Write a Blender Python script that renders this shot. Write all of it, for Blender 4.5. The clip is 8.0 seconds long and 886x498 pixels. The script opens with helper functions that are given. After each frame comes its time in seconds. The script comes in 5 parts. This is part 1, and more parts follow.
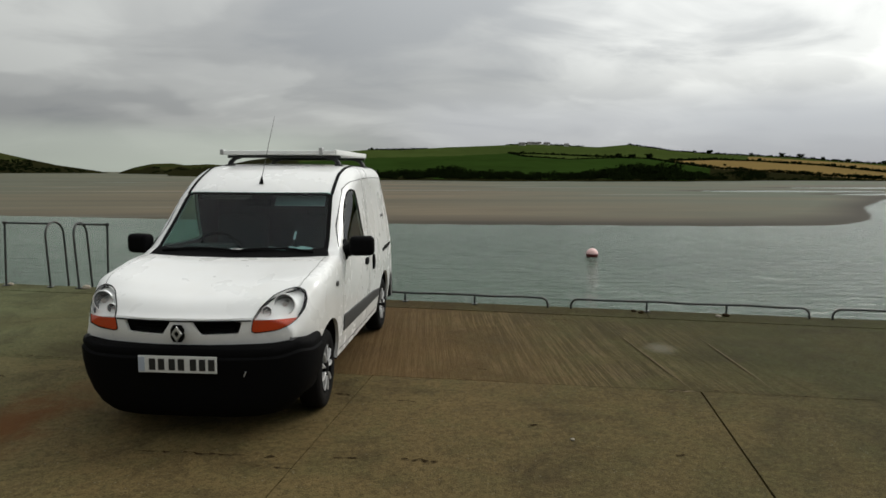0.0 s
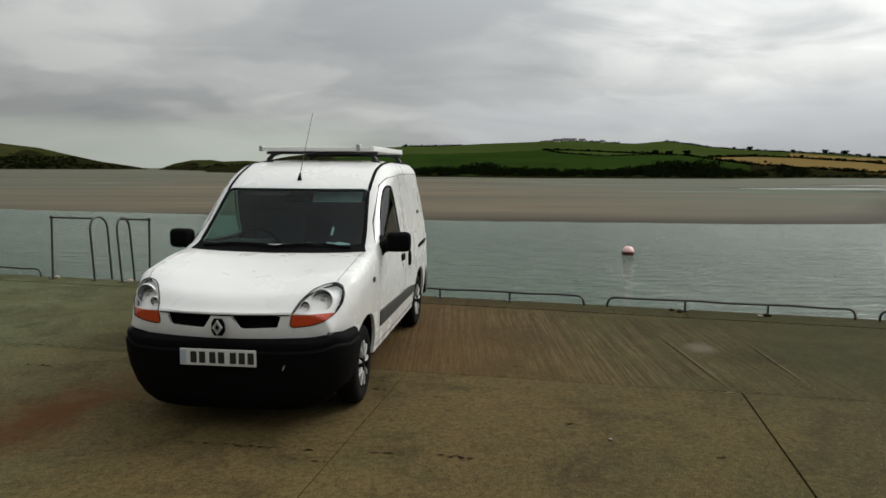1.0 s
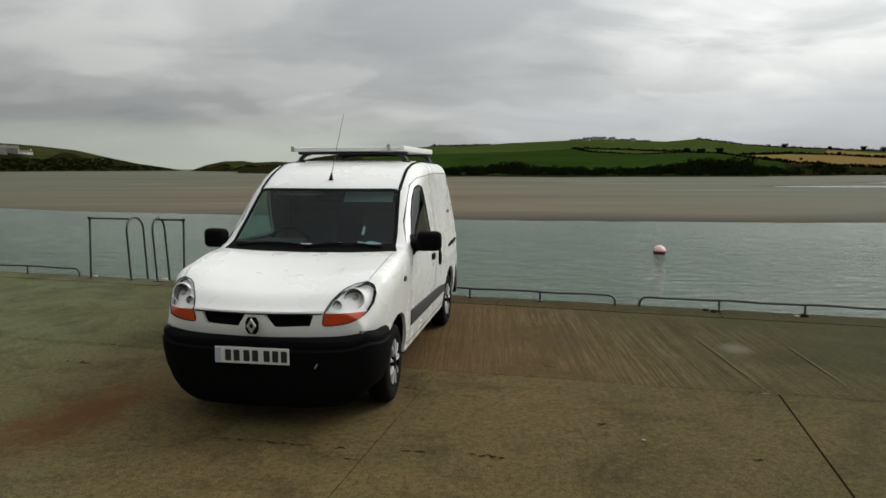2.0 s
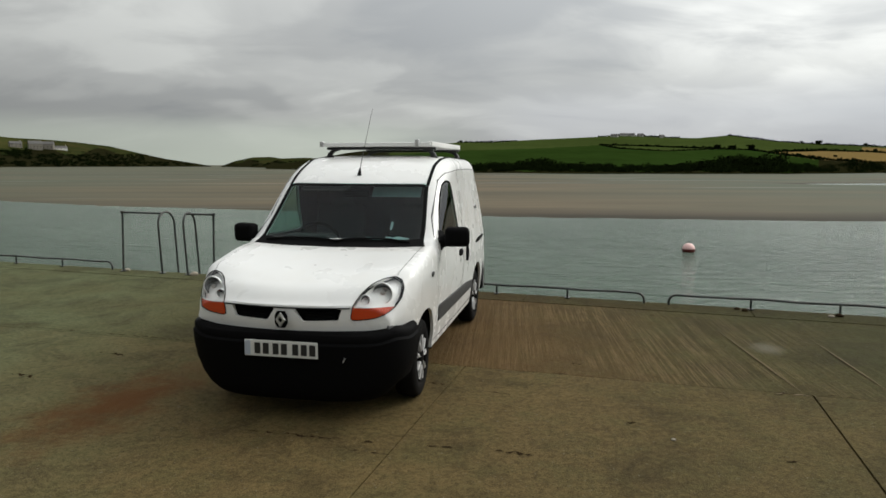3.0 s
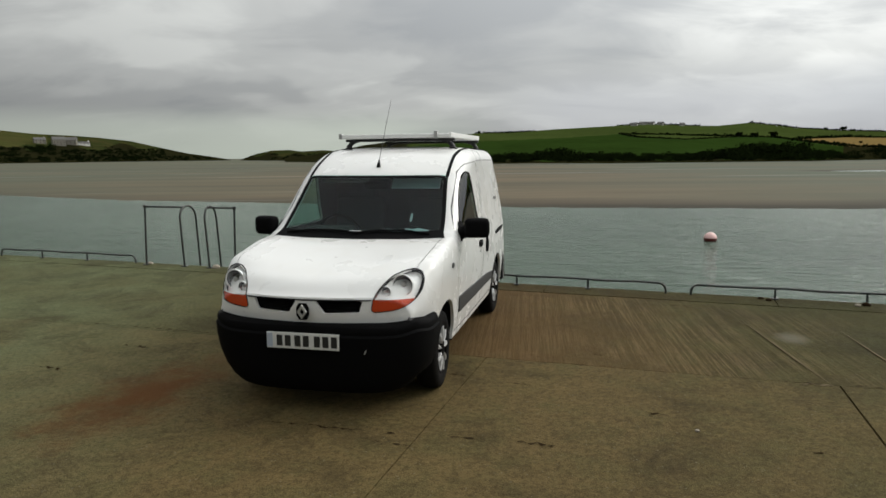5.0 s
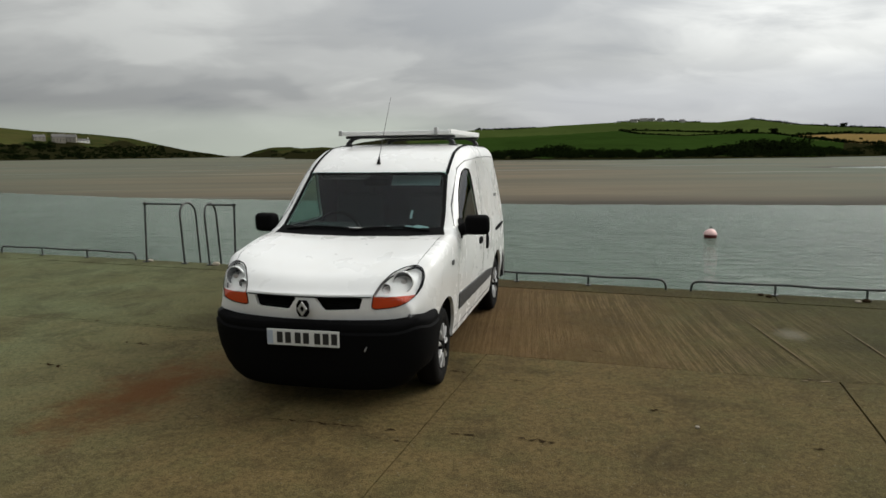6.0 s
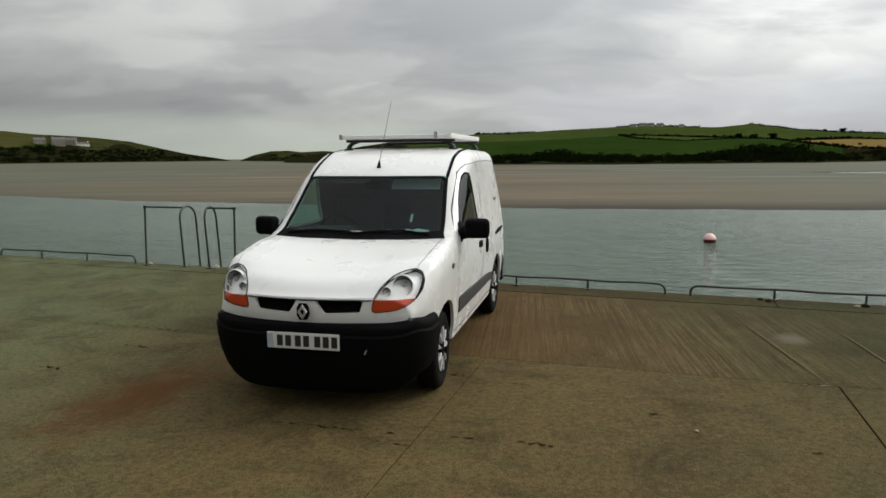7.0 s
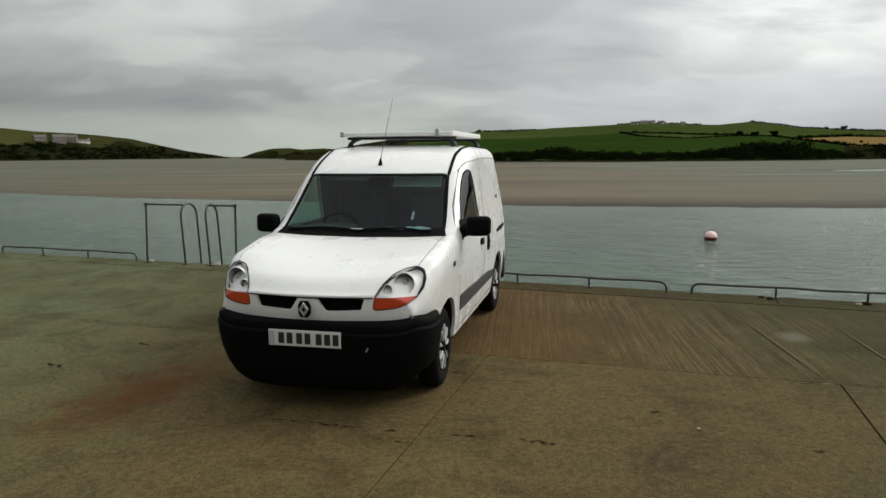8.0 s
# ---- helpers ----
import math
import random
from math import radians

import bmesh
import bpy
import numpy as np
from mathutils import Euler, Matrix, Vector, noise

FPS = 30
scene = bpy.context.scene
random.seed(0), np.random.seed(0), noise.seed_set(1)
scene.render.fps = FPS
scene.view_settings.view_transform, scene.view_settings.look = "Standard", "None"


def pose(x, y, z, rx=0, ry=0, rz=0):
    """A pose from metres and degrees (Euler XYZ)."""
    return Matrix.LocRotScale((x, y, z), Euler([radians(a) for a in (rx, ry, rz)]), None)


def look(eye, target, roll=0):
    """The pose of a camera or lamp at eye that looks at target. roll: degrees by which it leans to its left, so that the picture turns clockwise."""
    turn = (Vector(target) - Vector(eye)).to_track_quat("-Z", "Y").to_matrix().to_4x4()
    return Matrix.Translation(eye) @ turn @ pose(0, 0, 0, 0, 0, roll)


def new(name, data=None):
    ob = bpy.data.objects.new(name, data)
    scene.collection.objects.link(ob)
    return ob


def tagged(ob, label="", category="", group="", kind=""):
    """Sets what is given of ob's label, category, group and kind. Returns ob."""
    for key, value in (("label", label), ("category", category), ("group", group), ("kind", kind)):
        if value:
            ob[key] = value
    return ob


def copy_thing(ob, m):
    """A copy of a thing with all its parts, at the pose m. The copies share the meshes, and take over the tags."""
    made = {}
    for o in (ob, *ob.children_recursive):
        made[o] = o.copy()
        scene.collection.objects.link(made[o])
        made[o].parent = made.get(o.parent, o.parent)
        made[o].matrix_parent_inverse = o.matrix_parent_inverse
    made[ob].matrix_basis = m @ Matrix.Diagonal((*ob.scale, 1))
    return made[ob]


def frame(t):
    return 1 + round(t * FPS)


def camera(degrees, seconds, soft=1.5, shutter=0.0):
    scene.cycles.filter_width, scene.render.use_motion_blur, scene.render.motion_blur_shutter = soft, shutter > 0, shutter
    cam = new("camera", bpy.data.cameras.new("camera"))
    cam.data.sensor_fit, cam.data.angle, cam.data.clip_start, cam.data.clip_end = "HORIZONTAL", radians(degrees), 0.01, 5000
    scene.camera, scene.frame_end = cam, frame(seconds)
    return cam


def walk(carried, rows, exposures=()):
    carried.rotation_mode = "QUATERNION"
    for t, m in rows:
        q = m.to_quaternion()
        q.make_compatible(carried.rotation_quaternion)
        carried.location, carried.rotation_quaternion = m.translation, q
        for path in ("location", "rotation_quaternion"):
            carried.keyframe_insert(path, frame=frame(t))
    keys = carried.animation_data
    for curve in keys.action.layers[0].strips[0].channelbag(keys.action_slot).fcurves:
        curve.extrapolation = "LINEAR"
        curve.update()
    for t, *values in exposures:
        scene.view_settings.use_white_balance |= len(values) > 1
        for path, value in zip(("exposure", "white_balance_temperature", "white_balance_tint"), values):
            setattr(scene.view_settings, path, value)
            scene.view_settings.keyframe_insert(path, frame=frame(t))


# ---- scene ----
cam = camera(65.8, 8.0, soft=1.6)
PATH = [
    (0.0, pose(0.062, -0.025, 1.762, 83.651, -0.262, -8.780)),
    (0.5, pose(0.055, -0.017, 1.759, 83.421, -0.176, -7.164)),
    (1.0, pose(0.038, -0.013, 1.760, 83.356, -0.337, -5.967)),
    (1.5, pose(0.029, -0.017, 1.760, 83.384, -0.083, -4.590)),
    (3.0, pose(0.006, -0.002, 1.749, 83.021, -0.118, -1.406)),
    (3.5, pose(0.000, 0.000, 1.750, 82.855, 0.000, 0.000)),
    (4.0, pose(0.003, 0.001, 1.751, 82.758, 0.063, 0.083)),
    (4.5, pose(-0.001, 0.005, 1.749, 82.540, 0.406, 0.110)),
    (6.0, pose(-0.004, 0.010, 1.748, 82.034, 0.598, 0.090)),
    (6.5, pose(-0.003, 0.005, 1.747, 82.354, 0.478, 0.157)),
    (7.0, pose(-0.009, -0.001, 1.746, 82.373, 0.451, 0.057)),
    (7.5, pose(-0.009, -0.003, 1.751, 82.430, 0.393, 0.095)),
    (8.0, pose(-0.014, 0.004, 1.746, 82.166, 0.418, 0.125)),
]
walk(cam, PATH, exposures=((0.0, -0.14, 6500, 7.5), (1.5, -0.10, 6500, 7.5), (3.5, 0.0, 6500, 7.5), (8.0, 0.0, 6500, 8.5)))

# ---- sky, sun ----
SUN_AZ, SUN_EL = 68.0, 36.0
BREAK_AZ, BREAK_EL = 35.0, 10.0


def link(nt, a, b):
    nt.links.new(a, b)


def math_node(nt, op, a, b=None, c=None, clamp=False):
    n = nt.nodes.new("ShaderNodeMath")
    n.operation, n.use_clamp = op, clamp
    for i, v in enumerate((a, b, c)):
        if v is None:
            continue
        if isinstance(v, (int, float)):
            n.inputs[i].default_value = v
        else:
            nt.links.new(v, n.inputs[i])
    return n.outputs[0]


def ramp(nt, fac, stops, ease="LINEAR"):
    n = nt.nodes.new("ShaderNodeValToRGB")
    n.color_ramp.interpolation = ease
    e = n.color_ramp.elements
    while len(e) < len(stops):
        e.new(0.5)
    for el, (p, c) in zip(e, stops):
        el.position, el.color = p, (*c, 1) if len(c) == 3 else c
    nt.links.new(fac, n.inputs[0])
    return n.outputs[0]


def mix_rgb(nt, fac, a, b, mode="MIX"):
    n = nt.nodes.new("ShaderNodeMix")
    n.data_type, n.blend_type = "RGBA", mode
    for sock, v in ((n.inputs[0], fac), (n.inputs[6], a), (n.inputs[7], b)):
        if isinstance(v, (int, float)):
            sock.default_value = v
        elif isinstance(v, tuple):
            sock.default_value = (*v, 1)
        else:
            nt.links.new(v, sock)
    return n.outputs[2]


def noise_tex(nt, vec, scale, detail=4.0, rough=0.55, distort=0.0):
    n = nt.nodes.new("ShaderNodeTexNoise")
    n.inputs["Scale"].default_value, n.inputs["Detail"].default_value = scale, detail
    n.inputs["Roughness"].default_value, n.inputs["Distortion"].default_value = rough, distort
    if vec is not None:
        nt.links.new(vec, n.inputs["Vector"])
    return n.outputs["Fac"]


def mapping(nt, vec, scale=(1, 1, 1), rot=(0, 0, 0), loc=(0, 0, 0)):
    n = nt.nodes.new("ShaderNodeMapping")
    n.inputs["Scale"].default_value, n.inputs["Rotation"].default_value = scale, rot
    n.inputs["Location"].default_value = loc
    nt.links.new(vec, n.inputs["Vector"])
    return n.outputs[0]


def make_world():
    w = bpy.data.worlds.new("overcast_sky")
    scene.world = w
    w.use_nodes = True
    nt = w.node_tree
    nt.nodes.clear()
    out, bg = nt.nodes.new("ShaderNodeOutputWorld"), nt.nodes.new("ShaderNodeBackground")
    link(nt, bg.outputs[0], out.inputs[0])
    co = nt.nodes.new("ShaderNodeTexCoord").outputs["Generated"]
    sep = nt.nodes.new("ShaderNodeSeparateXYZ")
    link(nt, co, sep.inputs[0])
    x, y, z = sep.outputs
    up = math_node(nt, "MAXIMUM", z, 0.0)
    # a flat cloud deck seen in perspective
    den = math_node(nt, "ADD", up, 0.26)
    comb = nt.nodes.new("ShaderNodeCombineXYZ")
    link(nt, math_node(nt, "DIVIDE", x, den), comb.inputs[0])
    link(nt, math_node(nt, "DIVIDE", y, den), comb.inputs[1])
    deck = comb.outputs[0]
    big = noise_tex(nt, mapping(nt, deck, (0.85, 1.0, 1), (0, 0, 0.5), (3.1, 1.7, 0)), 1.0, 3.0, 0.48, 0.5)
    fine = noise_tex(nt, mapping(nt, deck, (2.0, 3.0, 1), (0, 0, 0.45), (7.3, 4.4, 0)), 1.0, 5.0, 0.55, 0.5)
    cloud = math_node(nt, "ADD", math_node(nt, "MULTIPLY", big, 0.72), math_node(nt, "MULTIPLY", fine, 0.28))
    tone = ramp(nt, cloud, [(0.36, (0.365, 0.375, 0.388)), (0.46, (0.44, 0.446, 0.449)), (0.54, (0.54, 0.545, 0.54)), (0.64, (0.70, 0.706, 0.69))], "EASE")
    # the deck thins below the hidden sun
    sun = Vector((math.sin(radians(BREAK_AZ)), math.cos(radians(BREAK_AZ)), math.tan(radians(BREAK_EL)))).normalized()
    dot = nt.nodes.new("ShaderNodeVectorMath")
    dot.operation = "DOT_PRODUCT"
    link(nt, co, dot.inputs[0])
    dot.inputs[1].default_value = sun
    glow = ramp(nt, dot.outputs["Value"], [(0.78, (0, 0, 0)), (0.92, (0.14, 0.14, 0.14)), (0.985, (1, 1, 1))], "EASE")
    glow = math_node(nt, "MULTIPLY", glow, ramp(nt, z, [(0.07, (0.05, 0.05, 0.05)), (0.16, (1, 1, 1))], "EASE"))
    thin = math_node(nt, "MULTIPLY", glow, ramp(nt, cloud, [(0.38, (0.25, 0.25, 0.25)), (0.47, (0.6, 0.6, 0.6)), (0.54, (1, 1, 1))], "EASE"))
    tone = mix_rgb(nt, math_node(nt, "MULTIPLY", thin, 0.85), tone, (1.05, 1.05, 1.02))
    # a paler strip low over the land
    low = ramp(nt, z, [(0.0, (1, 1, 1)), (0.035, (0.75, 0.75, 0.75)), (0.075, (0, 0, 0))], "EASE")
    side = math_node(nt, "ADD", math_node(nt, "MULTIPLY", x, 0.5), 0.5)
    away = ramp(nt, side, [(0.44, (1, 1, 1)), (0.56, (0, 0, 0))], "EASE")
    tone = mix_rgb(nt, math_node(nt, "MULTIPLY", math_node(nt, "MULTIPLY", low, away), 0.85), tone, (0.80, 0.865, 0.765))
    deep = ramp(nt, z, [(0.0, (1, 1, 1)), (0.06, (0.85, 0.85, 0.85)), (0.13, (0, 0, 0))], "EASE")
    haze = math_node(nt, "MULTIPLY", deep, ramp(nt, side, [(0.50, (0, 0, 0)), (0.60, (1, 1, 1))], "EASE"))
    tone = mix_rgb(nt, math_node(nt, "MULTIPLY", haze, 0.6), tone, (0.60, 0.612, 0.665))
    bank = math_node(nt, "MULTIPLY", deep, ramp(nt, side, [(0.68, (0, 0, 0)), (0.80, (1, 1, 1))], "EASE"))
    tone = mix_rgb(nt, math_node(nt, "MULTIPLY", bank, 0.55), tone, (0.36, 0.38, 0.43))
    # an overcast sky is brighter overhead
    high = math_node(nt, "ADD", math_node(nt, "MULTIPLY", up, 3.0), 0.94)
    # and dimmer on the side away from the hidden sun
    toward = nt.nodes.new("ShaderNodeVectorMath")
    toward.operation = "DOT_PRODUCT"
    link(nt, co, toward.inputs[0])
    toward.inputs[1].default_value = Vector((0.85, 0.35, 0.30)).normalized()
    high = math_node(nt, "MULTIPLY", high, math_node(nt, "ADD", math_node(nt, "MULTIPLY", toward.outputs["Value"], 0.46), 0.62))
    lum = nt.nodes.new("ShaderNodeVectorMath")
    lum.operation = "SCALE"
    link(nt, tone, lum.inputs[0])
    link(nt, high, lum.inputs["Scale"])
    sky = nt.nodes.new("ShaderNodeTexSky")
    sky.sky_type, sky.sun_disc = "NISHITA", False
    sky.sun_elevation, sky.sun_rotation = radians(SUN_EL), radians(SUN_AZ)
    veil = nt.nodes.new("ShaderNodeVectorMath")
    veil.operation = "SCALE"
    link(nt, sky.outputs[0], veil.inputs[0])
    veil.inputs["Scale"].default_value = 0.05
    link(nt, mix_rgb(nt, 0.92, veil.outputs[0], lum.outputs[0]), bg.inputs["Color"])
    bg.inputs["Strength"].default_value = 1.0


make_world()
sun_data = bpy.data.lights.new("sun", "SUN")
sun_data.energy, sun_data.angle, sun_data.color = 1.75, radians(22), (1.0, 0.96, 0.90)
sun_dir = Vector((math.sin(radians(SUN_AZ)) * math.cos(radians(SUN_EL)), math.cos(radians(SUN_AZ)) * math.cos(radians(SUN_EL)), math.sin(radians(SUN_EL))))
sun_ob = new("sun", sun_data)
sun_ob.matrix_world = look(sun_dir * 60, (0, 0, 0))


# ---- materials ----
def material(name, base, rough=0.6, metal=0.0, vary=0.15, grain=8.0, patch=0.8, bump=0.0, bump_scale=60.0, tint=None, tint_amount=0.0, spec=0.5, coat=0.0, space="Object", stretch=(1, 1, 1), rot=0.0, rough_vary=0.1, per_piece=0.0, tint_range=(0.45, 0.66)):
    m = bpy.data.materials.new(name)
    m.use_nodes = True
    nt = m.node_tree
    b = nt.nodes["Principled BSDF"]
    vec = mapping(nt, nt.nodes.new("ShaderNodeTexCoord").outputs["Object"] if space == "Object" else nt.nodes.new("ShaderNodeNewGeometry").outputs["Position"], stretch, (0, 0, rot))
    fine, wide = noise_tex(nt, vec, grain, 5.0, 0.65), noise_tex(nt, vec, patch, 4.0, 0.6, 0.3)
    v = math_node(nt, "ADD", math_node(nt, "MULTIPLY", math_node(nt, "SUBTRACT", fine, 0.5), 1.6 * vary), math_node(nt, "MULTIPLY", math_node(nt, "SUBTRACT", wide, 0.5), 2.2 * vary))
    if per_piece:
        rnd = nt.nodes.new("ShaderNodeObjectInfo").outputs["Random"]
        v = math_node(nt, "ADD", v, math_node(nt, "MULTIPLY", math_node(nt, "SUBTRACT", rnd, 0.5), 2 * per_piece))
    v = math_node(nt, "ADD", v, 1.0)
    sc = nt.nodes.new("ShaderNodeVectorMath")
    sc.operation = "SCALE"
    sc.inputs[0].default_value = base
    link(nt, v, sc.inputs["Scale"])
    col = sc.outputs[0]
    if tint:
        f = ramp(nt, noise_tex(nt, vec, patch * 2.3, 6.0, 0.65, 0.5), [(tint_range[0], (0, 0, 0)), (tint_range[1], (1, 1, 1))])
        col = mix_rgb(nt, math_node(nt, "MULTIPLY", f, tint_amount), col, tint)
    link(nt, col, b.inputs["Base Color"])
    r = math_node(nt, "ADD", math_node(nt, "MULTIPLY", math_node(nt, "SUBTRACT", wide, 0.5), 2 * rough_vary), rough, clamp=True)
    link(nt, r, b.inputs["Roughness"])
    b.inputs["Metallic"].default_value, b.inputs["Specular IOR Level"].default_value = metal, spec
    b.inputs["Coat Weight"].default_value = coat
    b.inputs["Coat Roughness"].default_value = 0.08
    if bump:
        bn = nt.nodes.new("ShaderNodeBump")
        bn.inputs["Strength"].default_value, bn.inputs["Distance"].default_value = bump, 0.01
        link(nt, noise_tex(nt, vec, bump_scale, 5.0, 0.6), bn.inputs["Height"])
        link(nt, bn.outputs[0], b.inputs["Normal"])
    return m


def glass(name, tint, gloss_rough=0.02, base=0.038):
    m = bpy.data.materials.new(name)
    m.use_nodes = True
    nt = m.node_tree
    nt.nodes.clear()
    out = nt.nodes.new("ShaderNodeOutputMaterial")
    tr, gl = nt.nodes.new("ShaderNodeBsdfTransparent"), nt.nodes.new("ShaderNodeBsdfGlossy")
    tr.inputs[0].default_value = (*tint, 1)
    gl.inputs["Roughness"].default_value = gloss_rough
    lw = nt.nodes.new("ShaderNodeLayerWeight")
    lw.inputs[0].default_value = 0.5
    gloss = math_node(nt, "ADD", math_node(nt, "MULTIPLY", math_node(nt, "POWER", lw.outputs["Facing"], 5.0), 0.93), base)
    mx = nt.nodes.new("ShaderNodeMixShader")
    link(nt, gloss, mx.inputs[0])
    link(nt, tr.outputs[0], mx.inputs[1])
    link(nt, gl.outputs[0], mx.inputs[2])
    link(nt, mx.outputs[0], out.inputs[0])
    return m


WHITE = material("white_paint", (0.735, 0.735, 0.72), 0.28, vary=0.02, grain=30, patch=2.0, tint=(0.62, 0.59, 0.52), tint_amount=0.12, coat=0.3)
PLASTIC = material("black_bumper_plastic", (0.0032, 0.0032, 0.0034), 0.7, vary=0.3, grain=90, bump=0.15, bump_scale=400, spec=0.05)
TRIMGREY = material("grey_plastic_strip", (0.032, 0.032, 0.032), 0.6, vary=0.15, bump=0.1, bump_scale=300)
DARK = material("dark_void", (0.006, 0.006, 0.006), 0.9, vary=0.1, spec=0.1)
RUBBER = material("tyre_rubber", (0.005, 0.005, 0.005), 0.85, vary=0.25, grain=60, bump=0.2, bump_scale=200, tint=(0.014, 0.012, 0.010), tint_amount=0.4, spec=0.08)
SILVER = material("silver_hubcap", (0.48, 0.48, 0.48), 0.4, 0.2, vary=0.1, tint=(0.25, 0.23, 0.2), tint_amount=0.3)
CHROME = material("chrome", (0.75, 0.75, 0.76), 0.12, 1.0, vary=0.04)
LAMPSILVER = material("lamp_housing_silver", (0.86, 0.87, 0.86), 0.25, 0.15, vary=0.08, grain=60)
LAMPBOWL = material("lamp_reflector", (0.34, 0.35, 0.36), 0.2, 0.85, vary=0.25, grain=70, patch=25)
ALU = material("aluminium", (0.52, 0.52, 0.52), 0.4, 0.7, vary=0.1)
SCREEN_GLASS = glass("windscreen_glass", (0.50, 0.72, 0.68), 0.02, 0.025)
SIDE_GLASS = glass("side_window_glass", (0.42, 0.55, 0.50))
LENS = glass("clear_lens", (0.96, 0.96, 0.95), 0.04)
ORANGE = material("orange_indicator_lens", (0.52, 0.048, 0.009), 0.2, vary=0.12, grain=120, patch=8, bump=0.2, bump_scale=150, coat=0.2)
PLATE = material("plate_white", (0.58, 0.58, 0.55), 0.35, vary=0.06, grain=40)
PLATE_INK = material("plate_ink", (0.012, 0.012, 0.012), 0.5, vary=0.1)
PLATE_BAND = material("plate_band", (0.36, 0.40, 0.46), 0.4, vary=0.1)
SEAT = material("seat_cloth", (0.018, 0.019, 0.022), 0.9, vary=0.25, grain=60)
DASH = material("dashboard_plastic", (0.014, 0.0145, 0.0155), 0.75, vary=0.2, grain=40)
CABIN = material("cabin_side_trim", (0.035, 0.035, 0.036), 0.85, vary=0.1)
LINER = material("cabin_liner", (0.16, 0.16, 0.155), 0.85, vary=0.1)
PAPER = material("paper", (0.5, 0.52, 0.55), 0.8, vary=0.2, grain=30)
BOARD = material("white_board", (0.78, 0.78, 0.76), 0.4, vary=0.04, grain=20, patch=2)
RACKBLACK = material("rack_steel", (0.012, 0.012, 0.013), 0.5, 0.0, vary=0.2)
RAILPAINT = material("dark_green_rail_paint", (0.022, 0.028, 0.026), 0.45, 0.1, vary=0.35, grain=30, patch=4, tint=(0.07, 0.04, 0.025), tint_amount=0.4)
BUOY_TOP = material("faded_pink_plastic", (0.78, 0.52, 0.49), 0.5, vary=0.12, grain=12, patch=3)
BUOY_RED = material("dark_red_plastic", (0.11, 0.010, 0.010), 0.5, vary=0.2, grain=12, patch=3)
GRASS = material("pasture_green", (0.017, 0.033, 0.0065), 0.9, vary=0.5, grain=0.08, patch=0.008, space="World", spec=0.0)
GRASS_LIGHT = material("pale_pasture", (0.036, 0.051, 0.013), 0.9, vary=0.35, grain=0.08, patch=0.008, space="World", spec=0.0)
STUBBLE = material("stubble_field", (0.155, 0.108, 0.040), 0.9, vary=0.15, grain=0.1, patch=0.01, space="World", spec=0.0)
SCRUB = material("brown_scrub", (0.0125, 0.0125, 0.005), 0.95, vary=0.4, grain=0.12, patch=0.02, space="World", spec=0.0)
HEATH = material("headland_heath", (0.019, 0.026, 0.008), 0.95, vary=0.5, grain=0.06, patch=0.012, tint=(0.075, 0.050, 0.020), tint_amount=0.4, space="World", spec=0.0)
ROUGH_PASTURE = material("rough_pasture", (0.038, 0.042, 0.013), 0.95, vary=0.45, grain=0.06, patch=0.01, tint=(0.07, 0.052, 0.022), tint_amount=0.5, space="World", spec=0.0)
LEAF = material("leaf_dark", (0.0065, 0.0105, 0.003), 0.9, vary=0.35, grain=0.5, patch=0.05, space="World", spec=0.0)
BARK = material("bark", (0.05, 0.04, 0.03), 0.9, vary=0.3)
HOUSE_WALL = material("grey_render_wall", (0.20, 0.185, 0.15), 0.8, vary=0.1)
HOUSE_WHITE = material("white_render_wall", (0.75, 0.74, 0.70), 0.8, vary=0.06)
HOUSE_PALE = material("pale_render_wall", (0.42, 0.41, 0.38), 0.8, vary=0.08)
SLATE = material("slate_roof", (0.085, 0.08, 0.075), 0.7, vary=0.2)
WINDOW_DARK = material("dark_window_glass", (0.02, 0.022, 0.025), 0.15, vary=0.1)


